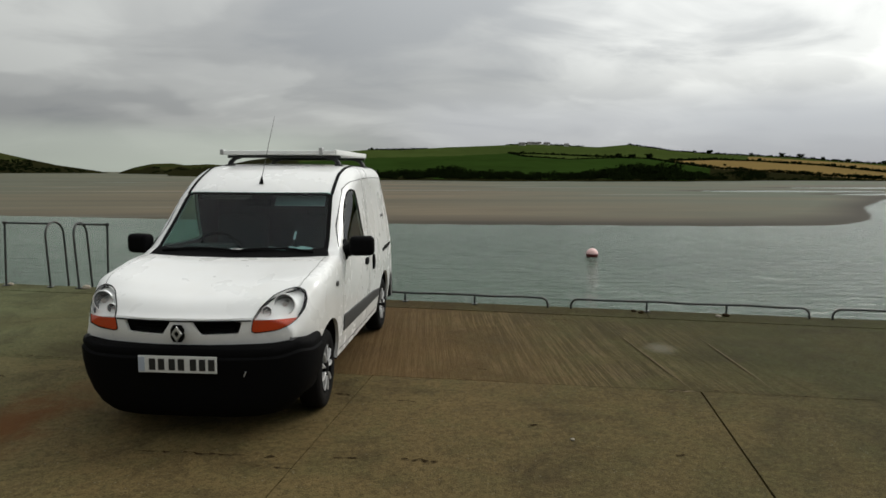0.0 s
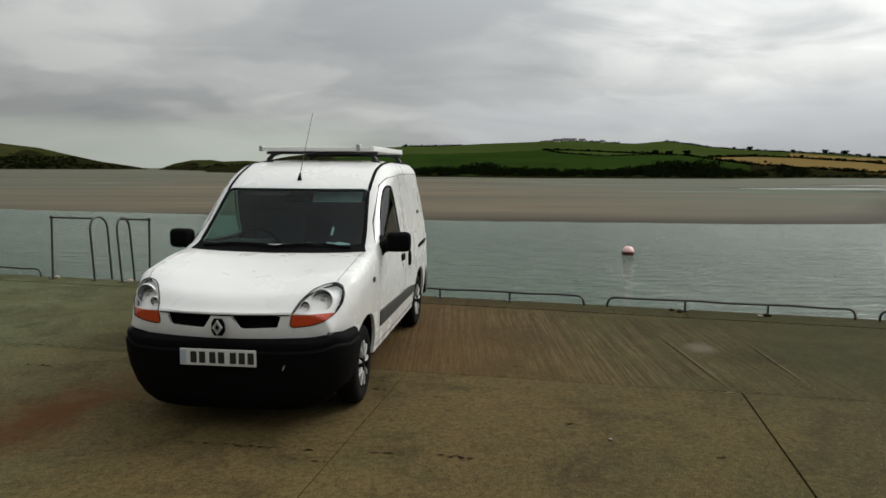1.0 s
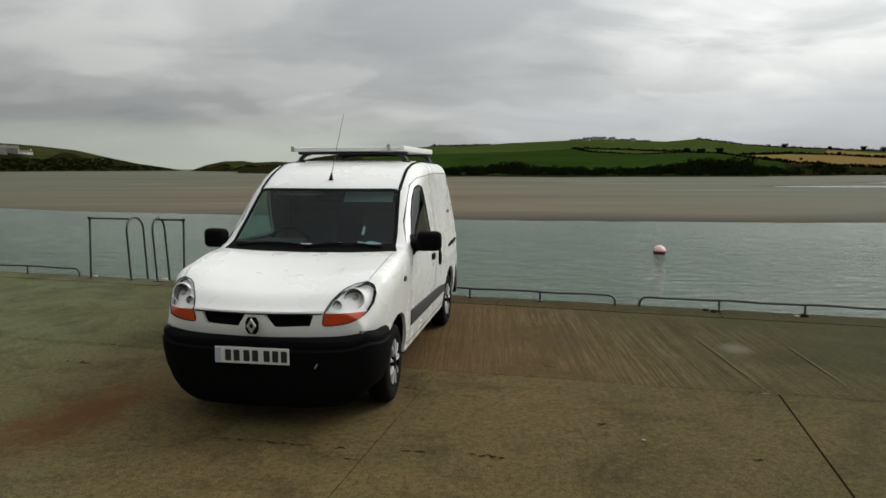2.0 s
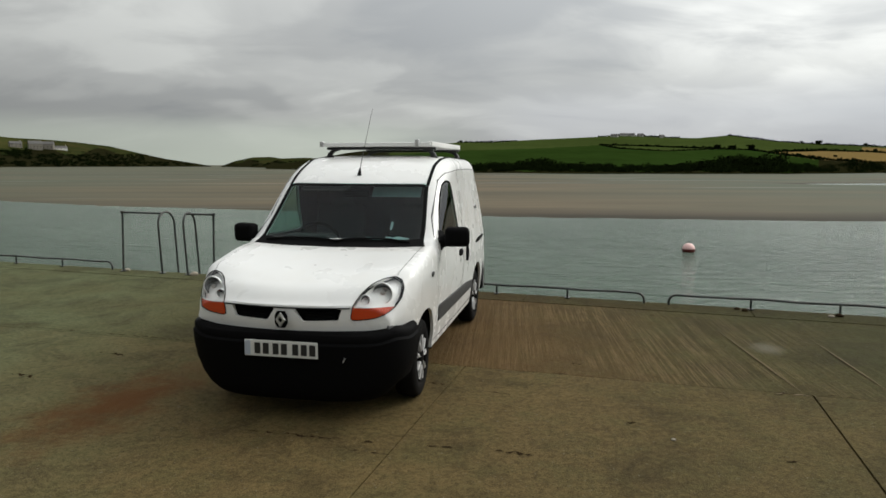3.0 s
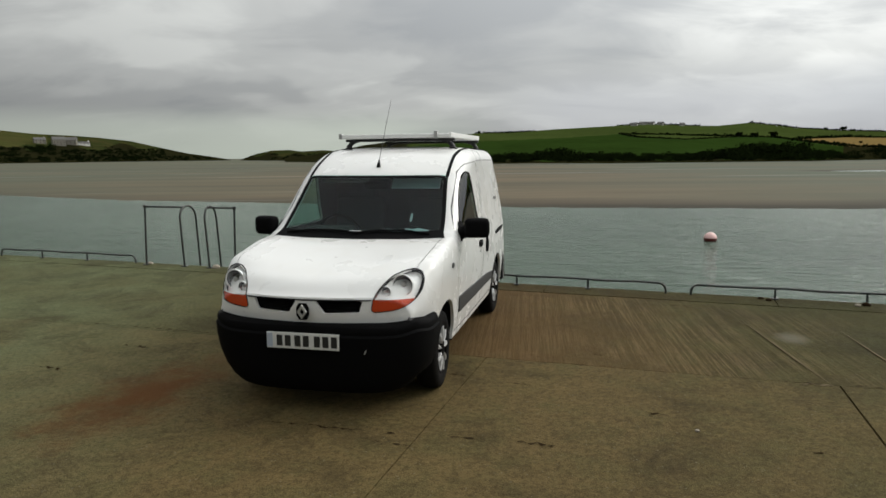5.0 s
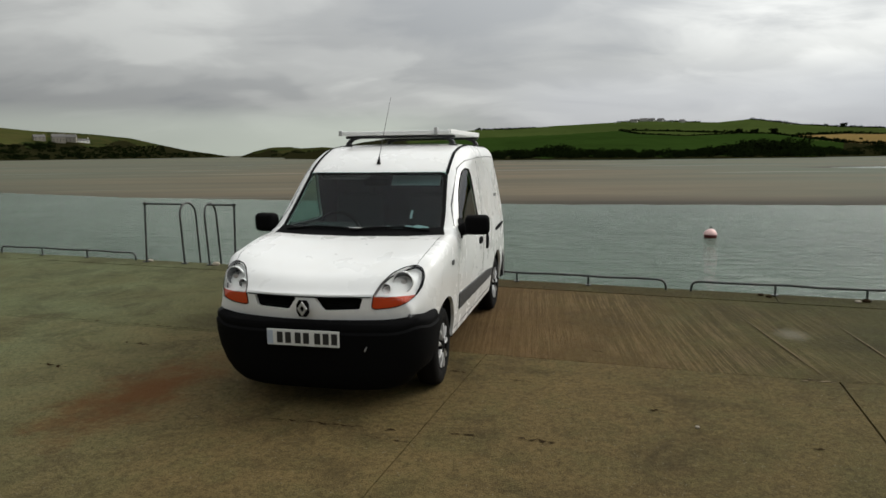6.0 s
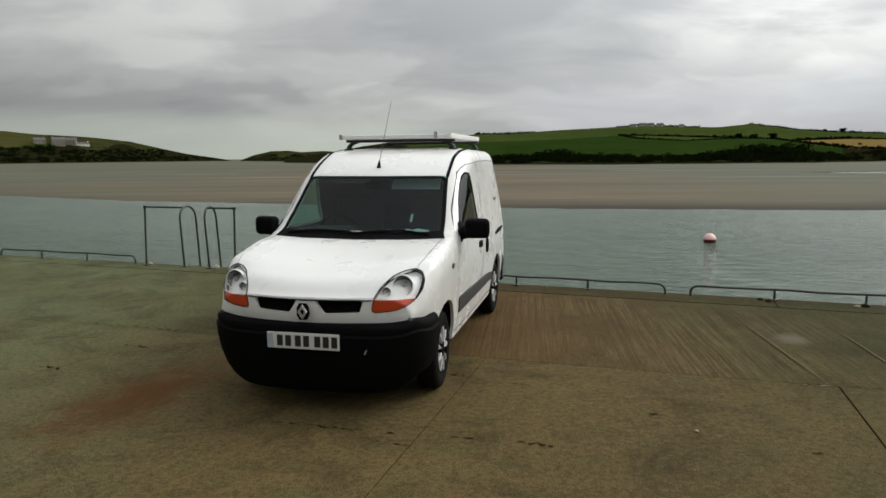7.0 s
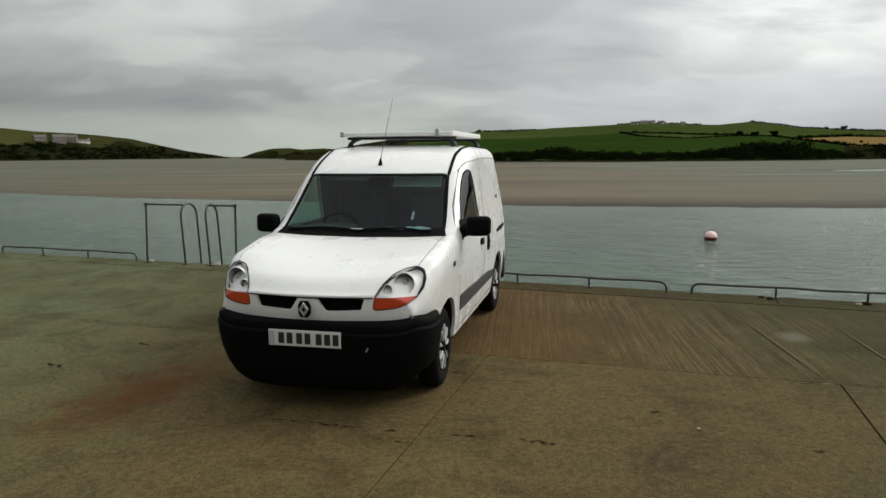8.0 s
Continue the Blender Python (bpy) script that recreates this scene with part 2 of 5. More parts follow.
def concrete(name, base, grooves=0.0):
    m = material(name, base, 0.86, vary=0.32, grain=9, patch=0.55, space="World", spec=0.05, rough_vary=0.08)
    nt = m.node_tree
    b = nt.nodes["Principled BSDF"]
    pos = nt.nodes.new("ShaderNodeNewGeometry").outputs["Position"]
    col = b.inputs["Base Color"].links[0].from_socket
    sep = nt.nodes.new("ShaderNodeSeparateXYZ")
    link(nt, pos, sep.inputs[0])
    # green algae, with the lens's green cast west and dark corner east painted in
    west = math_node(nt, "MULTIPLY", math_node(nt, "SUBTRACT", -1.5, sep.outputs[0]), 0.36, clamp=True)
    east = math_node(nt, "MULTIPLY", math_node(nt, "SUBTRACT", sep.outputs[0], 1.2), 0.35, clamp=True)
    wet = (ramp(nt, noise_tex(nt, pos, 0.8, 6.0, 0.65, 0.4), [(0.30, (0.5, 0.5, 0.5)), (0.58, (1, 1, 1))]))
    col = mix_rgb(nt, math_node(nt, "MULTIPLY", math_node(nt, "MULTIPLY", west, wet), 0.85), col, (0.098, 0.112, 0.058))
    col = mix_rgb(nt, math_node(nt, "MULTIPLY", math_node(nt, "MULTIPLY", east, wet), 0.8), col, (0.034, 0.036, 0.0135))
    # thin moss in hand-sized patches
    moss = ramp(nt, noise_tex(nt, mapping(nt, pos, (1, 1, 1), (0, 0, 0), (1.7, 5.3, 0)), 2.4, 6.0, 0.7, 0.3), [(0.46, (0, 0, 0)), (0.62, (1, 1, 1))])
    col = mix_rgb(nt, math_node(nt, "MULTIPLY", moss, 0.32), col, (0.058, 0.060, 0.024))
    # dark weathering blots
    blot = ramp(nt, noise_tex(nt, mapping(nt, pos, (1, 1, 1), (0, 0, 0), (4.2, 8.8, 0)), 1.3, 7.0, 0.72, 0.6), [(0.48, (0, 0, 0)), (0.68, (1, 1, 1))])
    col = mix_rgb(nt, math_node(nt, "MULTIPLY", blot, 0.65), col, (0.030, 0.024, 0.012))
    # exposed aggregate: pale and dark grains
    g1, g2 = noise_tex(nt, pos, 85, 2.0, 0.8), noise_tex(nt, mapping(nt, pos, (1, 1, 1), (0, 0, 0), (9.1, 2.2, 0)), 24, 4.0, 0.7)
    grains = math_node(nt, "ADD", math_node(nt, "MULTIPLY", math_node(nt, "SUBTRACT", g1, 0.5), 2.0), math_node(nt, "MULTIPLY", math_node(nt, "SUBTRACT", g2, 0.5), 1.7))
    grains = math_node(nt, "MAXIMUM", math_node(nt, "ADD", grains, 1.0), 0.25)
    sc = nt.nodes.new("ShaderNodeVectorMath")
    sc.operation = "SCALE"
    link(nt, col, sc.inputs[0])
    link(nt, grains, sc.inputs["Scale"])
    col = sc.outputs[0]
    vor = nt.nodes.new("ShaderNodeTexVoronoi")
    vor.inputs["Scale"].default_value = 38
    link(nt, pos, vor.inputs["Vector"])
    speck = ramp(nt, vor.outputs["Distance"], [(0.10, (1, 1, 1)), (0.20, (0, 0, 0))])
    pick = ramp(nt, noise_tex(nt, pos, 17, 3.0), [(0.52, (0, 0, 0)), (0.62, (1, 1, 1))])
    col = mix_rgb(nt, math_node(nt, "MULTIPLY", math_node(nt, "MULTIPLY", speck, pick), 0.8), col, (0.18, 0.165, 0.125))
    # a pale dried puddle and a rusty run-off stain
    for sx, sy, turn, px, py, r0, r1, amount, tint in ((1.7, 1.1, 0.3, 3.30, 6.38, 0.06, 0.34, 0.5, (0.17, 0.16, 0.125)), (1.7, 0.75, 0.30, -2.28, 4.95, -0.05, 1.75, 0.9, (0.084, 0.036, 0.012))):
        ln = nt.nodes.new("ShaderNodeVectorMath")
        ln.operation = "LENGTH"
        off = nt.nodes.new("ShaderNodeVectorMath")
        off.operation = "SUBTRACT"
        link(nt, pos, off.inputs[0])
        off.inputs[1].default_value = (px, py, 0)
        link(nt, mapping(nt, mapping(nt, off.outputs[0], (1, 1, 0), (0, 0, turn)), (sx, sy, 0)), ln.inputs[0])
        ragged = math_node(nt, "ADD", ln.outputs["Value"], math_node(nt, "MULTIPLY", math_node(nt, "SUBTRACT", noise_tex(nt, pos, 3.5, 6.0, 0.7), 0.5), 0.9 * r1))
        f = ramp(nt, ragged, [(r0, (1, 1, 1)), (r1, (0, 0, 0))], "EASE")
        col = mix_rgb(nt, math_node(nt, "MULTIPLY", f, amount), col, tint)
    bn = nt.nodes.new("ShaderNodeBump")
    bn.inputs["Strength"].default_value, bn.inputs["Distance"].default_value = 0.6, 0.008
    h = math_node(nt, "ADD", math_node(nt, "MULTIPLY", g1, 1.4), math_node(nt, "MULTIPLY", noise_tex(nt, pos, 3.0, 3.0), 2.0))
    if grooves:
        g = mapping(nt, pos, (1, 1, 1), (0, 0, radians(7)))
        comb = noise_tex(nt, mapping(nt, g, (13.0, 0.16, 1)), 1.0, 5.0, 0.75, 0.2)
        line = ramp(nt, comb, [(0.46, (0, 0, 0)), (0.50, (1, 1, 1)), (0.535, (0, 0, 0))], "EASE")
        near = math_node(nt, "SUBTRACT", 1.25, math_node(nt, "MULTIPLY", math_node(nt, "ABSOLUTE", math_node(nt, "SUBTRACT", sep.outputs[0], 1.3)), 0.36), clamp=True)
        where = math_node(nt, "MULTIPLY", near, ramp(nt, noise_tex(nt, pos, 1.1, 4.0), [(0.36, (0.1, 0.1, 0.1)), (0.56, (1, 1, 1))]))
        line = math_node(nt, "MULTIPLY", line, where)
        col = mix_rgb(nt, math_node(nt, "MULTIPLY", line, grooves), col, (0.165, 0.118, 0.062))
        red = math_node(nt, "MULTIPLY", math_node(nt, "SUBTRACT", 2.6, sep.outputs[0]), 0.35, clamp=True)
        col = mix_rgb(nt, math_node(nt, "MULTIPLY", math_node(nt, "MULTIPLY", red, near), 0.66), col, (0.092, 0.047, 0.018))
        h = math_node(nt, "ADD", h, math_node(nt, "MULTIPLY", comb, 2.5))
    link(nt, h, bn.inputs["Height"])
    link(nt, bn.outputs[0], b.inputs["Normal"])
    link(nt, col, b.inputs["Base Color"])
    return m


CONCRETE = concrete("weathered_concrete", (0.094, 0.0680, 0.0290))
CONCRETE_RAMP = concrete("grooved_concrete", (0.064, 0.048, 0.0195), 0.6)
COPING = concrete("coping_concrete", (0.050, 0.036, 0.015))
RIDGE = material("pale_cement_ridge", (0.135, 0.105, 0.062), 0.9, vary=0.4, grain=30, space="World", spec=0.1)
PEBBLE = material("pale_pebble", (0.24, 0.21, 0.16), 0.85, vary=0.3, grain=40)
JOINT = material("joint_dirt", (0.026, 0.018, 0.010), 0.95, vary=0.3, space="World", spec=0.0)
SAND = material("estuary_sand", (0.130, 0.102, 0.066), 0.85, vary=0.42, grain=0.3, patch=0.014, tint=(0.074, 0.068, 0.046), tint_amount=0.9, tint_range=(0.40, 0.58), space="World", stretch=(0.22, 1, 1), rot=-0.16, spec=0.1)


def wet_margin(m):
    """Sand just above the water line stays wet and dark."""
    nt = m.node_tree
    b = nt.nodes["Principled BSDF"]
    col = b.inputs["Base Color"].links[0].from_socket
    sep = nt.nodes.new("ShaderNodeSeparateXYZ")
    link(nt, nt.nodes.new("ShaderNodeNewGeometry").outputs["Position"], sep.inputs[0])
    wet = math_node(nt, "MULTIPLY", math_node(nt, "SUBTRACT", -1.89, sep.outputs[2]), 12.0, clamp=True)
    # the dark margin is weaker towards the west
    clear = math_node(nt, "MULTIPLY", math_node(nt, "ADD", sep.outputs[0], 22.0), 0.03, clamp=True)
    wet = math_node(nt, "MULTIPLY", wet, math_node(nt, "ADD", math_node(nt, "MULTIPLY", clear, 0.75), 0.25))
    link(nt, mix_rgb(nt, math_node(nt, "MULTIPLY", wet, 0.95), col, (0.036, 0.030, 0.021)), b.inputs["Base Color"])


def wet_flats(m):
    """Green-grey tint towards the west and east flats, and shallow pools left by the tide."""
    nt = m.node_tree
    b = nt.nodes["Principled BSDF"]
    col = b.inputs["Base Color"].links[0].from_socket
    pos = nt.nodes.new("ShaderNodeNewGeometry").outputs["Position"]
    sep = nt.nodes.new("ShaderNodeSeparateXYZ")
    link(nt, pos, sep.inputs[0])
    west = math_node(nt, "MULTIPLY", math_node(nt, "SUBTRACT", -12.0, sep.outputs[0]), 0.016, clamp=True)
    east = math_node(nt, "MULTIPLY", math_node(nt, "SUBTRACT", sep.outputs[0], 8.0), 0.018, clamp=True)
    west = math_node(nt, "ADD", west, math_node(nt, "MULTIPLY", east, 1.25))
    mottle = ramp(nt, noise_tex(nt, mapping(nt, pos, (0.012, 0.05, 1), (0, 0, 0.12)), 1.0, 4.0, 0.6), [(0.32, (0.25, 0.25, 0.25)), (0.58, (1, 1, 1))])
    f = math_node(nt, "MULTIPLY", math_node(nt, "MULTIPLY", west, mottle), 0.85)
    col = mix_rgb(nt, f, col, (0.078, 0.088, 0.062))
    pool = ramp(nt, noise_tex(nt, mapping(nt, pos, (0.014, 0.09, 1), (0, 0, -0.1), (3.1, 7.7, 0)), 1.0, 3.0, 0.55), [(0.62, (0, 0, 0)), (0.66, (1, 1, 1))])
    link(nt, mix_rgb(nt, math_node(nt, "MULTIPLY", pool, 0.2), col, (0.11, 0.11, 0.085)), b.inputs["Base Color"])
    rough = b.inputs["Roughness"].links[0].from_socket
    link(nt, math_node(nt, "SUBTRACT", rough, math_node(nt, "MULTIPLY", pool, 0.25), clamp=True), b.inputs["Roughness"])


wet_flats(SAND)
wet_margin(SAND)


def water_material():
    m = bpy.data.materials.new("estuary_water")
    m.use_nodes = True
    nt = m.node_tree
    b = nt.nodes["Principled BSDF"]
    pos = nt.nodes.new("ShaderNodeNewGeometry").outputs["Position"]
    col = ramp(nt, noise_tex(nt, pos, 0.06, 3.0), [(0.35, (0.062, 0.098, 0.070)), (0.65, (0.092, 0.134, 0.099))])
    link(nt, col, b.inputs["Base Color"])
    b.inputs["Roughness"].default_value = 0.16
    b.inputs["IOR"].default_value = 1.33
    bn = nt.nodes.new("ShaderNodeBump")
    bn.inputs["Strength"].default_value, bn.inputs["Distance"].default_value = 1.0, 0.56
    a = noise_tex(nt, mapping(nt, pos, (0.8, 2.3, 1), (0, 0, 0.15)), 1.0, 5.0, 0.62, 0.4)
    c = noise_tex(nt, mapping(nt, pos, (0.15, 0.35, 1), (0, 0, -0.2)), 1.0, 3.0, 0.5)
    link(nt, math_node(nt, "ADD", a, math_node(nt, "MULTIPLY", c, 1.5)), bn.inputs["Height"])
    link(nt, bn.outputs[0], b.inputs["Normal"])
    return m


WATER = water_material()


# ---- building helpers ----
def part(name, bm, mat, parent=None, label="", smooth=False):
    me = bpy.data.meshes.new(name)
    bmesh.ops.recalc_face_normals(bm, faces=bm.faces[:])
    bm.to_mesh(me)
    bm.free()
    for q in (mat if isinstance(mat, (list, tuple)) else [mat]):
        me.materials.append(q)
    if smooth:
        for p in me.polygons:
            p.use_smooth = True
        me.set_sharp_from_angle(angle=radians(40))
    ob = new(name, me)
    if parent is not None:
        ob.parent = parent
    if label:
        ob["label"] = label
    return ob


def empty(name, m=None):
    ob = new(name)
    if m is not None:
        ob.matrix_basis = m
    return ob


def box_into(bm, size, m=Matrix(), bevel=0.0, seg=2):
    r = bmesh.ops.create_cube(bm, size=1.0, matrix=m @ Matrix.Diagonal((*size, 1)))
    if bevel:
        es = list({e for v in r["verts"] for e in v.link_edges})
        bmesh.ops.bevel(bm, geom=es, offset=bevel, segments=seg, affect="EDGES", profile=0.6)
    return bm


def box(size, m=Matrix(), bevel=0.0, seg=2):
    return box_into(bmesh.new(), size, m, bevel, seg)


def tube_into(bm, pts, r, sides=10, caps=True):
    """A round tube along a line of points; r may be a list."""
    pts = [Vector(p) for p in pts]
    rings, prev = [], None
    for i, p in enumerate(pts):
        d = (pts[min(i + 1, len(pts) - 1)] - pts[max(i - 1, 0)]).normalized()
        if prev is None:
            n = d.orthogonal().normalized()
        else:
            n = (prev - d * prev.dot(d)).normalized()
        prev, bi = n, d.cross(n)
        rr = r[i] if isinstance(r, (list, tuple)) else r
        rings.append([bm.verts.new(p + (n * math.cos(2 * math.pi * k / sides) + bi * math.sin(2 * math.pi * k / sides)) * rr) for k in range(sides)])
    for a, b in zip(rings, rings[1:]):
        for k in range(sides):
            bm.faces.new((a[k], a[(k + 1) % sides], b[(k + 1) % sides], b[k]))
    if caps:
        bm.faces.new(rings[0][::-1])
        bm.faces.new(rings[-1])
    return bm


def tube(pts, r, sides=10):
    return tube_into(bmesh.new(), pts, r, sides)


def lathe(profile, seg=40, axis="x"):
    """Turns (along, radius) pairs about an axis."""
    bm = bmesh.new()
    rings = []
    for a, r in profile:
        ring = []
        for k in range(seg):
            t = 2 * math.pi * k / seg
            ring.append(bm.verts.new((a, r * math.cos(t), r * math.sin(t)) if axis == "x" else (r * math.cos(t), r * math.sin(t), a)))
        rings.append(ring)
    for p, q in zip(rings, rings[1:]):
        for k in range(seg):
            bm.faces.new((p[k], p[(k + 1) % seg], q[(k + 1) % seg], q[k]))
    bmesh.ops.remove_doubles(bm, verts=bm.verts[:], dist=1e-5)
    return bm


def prism(outline, z0, z1):
    bm = bmesh.new()
    lo = [bm.verts.new((x, y, z0)) for x, y in outline]
    hi = [bm.verts.new((x, y, z1)) for x, y in outline]
    n = len(lo)
    bm.faces.new(lo[::-1])
    bm.faces.new(hi)
    for i in range(n):
        bm.faces.new((lo[i], lo[(i + 1) % n], hi[(i + 1) % n], hi[i]))
    return bm


def rounded(outline, n=6, pull=0.35):
    """Cuts the corners of a closed outline into short curves."""
    out = []
    P = [Vector(p) for p in outline]
    for i, p in enumerate(P):
        a, b = P[i - 1], P[(i + 1) % len(P)]
        s, e = p.lerp(a, pull), p.lerp(b, pull)
        for k in range(n + 1):
            t = k / n
            out.append(tuple(s * (1 - t) ** 2 + p * 2 * t * (1 - t) + e * t ** 2))
    return out


# ---- ground, water, quay ----
WATER_Z, SAND_Z = -2.0, -1.72
SHORE = [(-400, 330), (-120, 128), (-47, 73), (-30, 63), (5, 49.7), (27, 45.7), (37, 45.3), (46, 52), (62, 72), (90, 100), (400, 210)]


def shore(x):
    return float(np.interp(x, [p[0] for p in SHORE], [p[1] for p in SHORE]))


def grid_mesh(xs, ys, height):
    verts, faces = [], []
    for y in ys:
        for x in xs:
            verts.append((x, y, height(x, y)))
    n = len(xs)
    for j in range(len(ys) - 1):
        for i in range(n - 1):
            a = j * n + i
            faces.append((a, a + 1, a + n + 1, a + n))
    me = bpy.data.meshes.new("grid")
    me.from_pydata(verts, [], faces)
    for p in me.polygons:
        p.use_smooth = True
    return me


def sand_height(x, y):
    d = y - shore(x)
    if d < 0:
        return WATER_Z + max(d * 0.06, -2.0)
    z = WATER_Z + (SAND_Z - WATER_Z) * (1 - math.exp(-d / 22))
    # shallow pools and bars
    if y < 700:
        z += 0.10 * min(1, d / 30) * (noise.noise(Vector((x * 0.018, y * 0.035, 3.0))) + 0.5 * noise.noise(Vector((x * 0.05, y * 0.11, 8.0))))
        for px, py, rx, ry in ((100, 140, 26, 9), (128, 118, 30, 5), (-72, 245, 20, 8), (31, 268, 24, 8), (165, 175, 50, 10)):
            e = ((x - px) / rx) ** 2 + ((y - py) / ry) ** 2
            z -= 0.42 * math.exp(-e * 0.9)
    return z


xs = sorted(set(list(np.linspace(-4600, -300, 26)) + list(np.linspace(-300, 330, 211)) + list(np.linspace(330, 4600, 26))))
ys = sorted(set(list(np.linspace(-4600, 8, 14)) + list(np.linspace(8, 150, 143)) + list(np.linspace(150, 420, 136)) + list(np.linspace(420, 4700, 60))))
ground = new("ground", grid_mesh(xs, ys, sand_height))
ground.data.materials.append(SAND)
tagged(ground, "pale brown tidal sand flats with wet streaks beside the river", "ground", kind="structure")
bm = bmesh.new()
bmesh.ops.create_grid(bm, x_segments=8, y_segments=8, size=4600, matrix=pose(0, 0, WATER_Z))
water = part("water", bm, WATER)
tagged(water, "grey-green rippled river water beside the quay", "water", kind="structure")

# slab axes: a runs along the quay, b towards the water
QA, QB = Vector((0.9537, -0.3007, 0)), Vector((0.3007, 0.9537, 0))
QO = Vector((0.35, 5.83, 0))


def quay_point(a, b, z=0.0):
    return QO + QA * a + QB * b + Vector((0, 0, z))


def edge_b(a):
    return 3.47 - 0.045 * a


def slab_prism(corners, top, depth, bevel=0.008):
    bm = prism([(p.x, p.y) for p in corners], top - depth, top)
    es = [e for e in bm.edges if all(v.co.z > top - 1e-4 for v in e.verts)]
    bmesh.ops.bevel(bm, geom=es, offset=bevel, segments=2, affect="EDGES")
    return bm


quay = empty("quay")
tagged(quay, "weathered brown concrete quay with jointed slabs", "quay", kind="structure")
bm = prism([tuple(quay_point(a, b)[:2]) for a, b in ((-40, -40), (40, -40), (40, edge_b(40) - 0.02), (-40, edge_b(-40) - 0.02))], -4.5, -0.012)
part("quay_wall", bm, JOINT, quay, "dark concrete quay mass below the slabs")
COLS = [-24.5, -13.75, -8.25, 0.0, 2.75, 8.25, 13.75, 24.5]
for i in range(len(COLS) - 1):
    a0, a1 = COLS[i], COLS[i + 1]
    gap0, gap1 = (0.0065 if abs(a0 - 2.75) < 0.1 else 0.003), (0.0065 if abs(a1 - 2.75) < 0.1 else 0.003)
    for b0, b1, mat, name in ((-16.0, -6.0, CONCRETE, "slab"), (-6.0, 0.0, CONCRETE, "slab")):
        g0, g1 = gap0, gap1
        lo = [quay_point(a0 + g0, b0 + 0.004), quay_point(a1 - g1, b0 + 0.004)]
        hi = [quay_point(a1 - g1, b1 - 0.0004), quay_point(a0 + g0, b1 - 0.0004)]
        part(name, slab_prism(lo + hi, random.uniform(-0.0008, 0.0008), 0.2, 0.0015), mat, quay)
for a0, a1 in ((-24.5, -8.2), (-8.2, 13.75), (13.75, 24.5)):
    P = [quay_point(a0 + 0.002, 0.0002), quay_point(a1 - 0.002, 0.0002), quay_point(a1 - 0.002, edge_b(a1) - 0.5), quay_point(a0 + 0.002, edge_b(a0) - 0.5)]
    part("ramp_slab", slab_prism(P, 0.0, 0.2, 0.0012), CONCRETE_RAMP, quay, "brown grooved concrete apron")
for i in range(len(COLS) - 1):
    a0, a1 = COLS[i], COLS[i + 1]
    lo = [quay_point(a0 + 0.003, edge_b(a0) - 0.499), quay_point(a1 - 0.003, edge_b(a1) - 0.499)]
    hi = [quay_point(a1 - 0.003, edge_b(a1)), quay_point(a0 + 0.003, edge_b(a0))]
    part("coping", slab_prism(lo + hi, 0.004 + random.uniform(-0.002, 0.002), 0.5, 0.004), COPING, quay)


def crack(a0, b0, a1, b1, width, seed, name="crack", mat=JOINT, z=0.0048, even=False):
    """A ragged crack or blot of dirt, a few millimetres proud."""
    rng = random.Random(seed)
    n = max(6, int(math.hypot(a1 - a0, b1 - b0) / 0.03))
    bm = bmesh.new()
    rows = []
    for k in range(n + 1):
        f = k / n
        w = (width * rng.uniform(0.6, 1.1) if even else max(0.0006, width * rng.uniform(-0.5, 1.2))) * math.sin(math.pi * (0.06 + 0.88 * f)) / 2
        a, b = a0 + (a1 - a0) * f, b0 + (b1 - b0) * f + (0.0 if even else rng.uniform(-0.5, 0.5) * width)
        side = abs(a1 - a0) < abs(b1 - b0)
        rows.append((bm.verts.new(quay_point(a - w, b, z) if side else quay_point(a, b - w, z)), bm.verts.new(quay_point(a + w, b, z) if side else quay_point(a, b + w, z))))
    for p, q in zip(rows, rows[1:]):
        bm.faces.new((p[0], q[0], q[1], p[1]))
    return part(name, bm, mat, quay)


for i, c in enumerate(((-1.05, -1.84, -0.35, -1.80, 0.035), (-0.22, -1.80, 0.02, -1.79, 0.05), (0.15, -1.74, 0.42, -1.72, 0.03), (0.62, -1.69, 0.86, -1.68, 0.05), (-0.3, -1.92, 0.1, -1.95, 0.02),
                       (0.55, 0.0, 0.86, 0.01, 0.03), (1.36, -0.97, 1.50, -0.99, 0.04), (0.88, 0.33, 0.99, 0.32, 0.04), (-3.4, -0.55, -3.1, -0.57, 0.06), (-3.6, -1.3, -3.3, -1.33, 0.07),
                       (2.35, -0.01, 2.66, 0.0, 0.03), (2.85, 0.03, 3.1, 0.02, 0.03), (3.3, 0.02, 3.7, 0.0, 0.02), (2.3, -1.35, 2.42, -1.36, 0.03), (3.7, -0.02, 4.1, 0.0, 0.02), (-5.0, 0.06, -2.4, 0.05, 0.02),
                       (1.55, 2.6, 1.8, 2.55, 0.05), (-0.2, 2.75, 0.1, 2.73, 0.05), (0.3, -0.62, 0.52, -0.64, 0.02), (-0.17, -0.54, -0.03, -0.55, 0.04))):
    crack(*c[:4], c[4] * 0.8, 100 + i)


for i, (a0, b0, a1, b1) in enumerate(((2.67, 0.02, 2.24, 2.05), (3.32, 0.28, 3.12, 1.85))):
    crack(a0, b0, a1, b1, 0.007, 300 + i, "groove", JOINT, 0.0048, True)
    crack(a0 + 0.02, b0, a1 + 0.02, b1, 0.012, 320 + i, "groove_ridge", RIDGE, 0.0050, True)
crack(2.45, -0.03, 2.72, -0.02, 0.035, 341, "cement_patch", RIDGE, 0.0050)


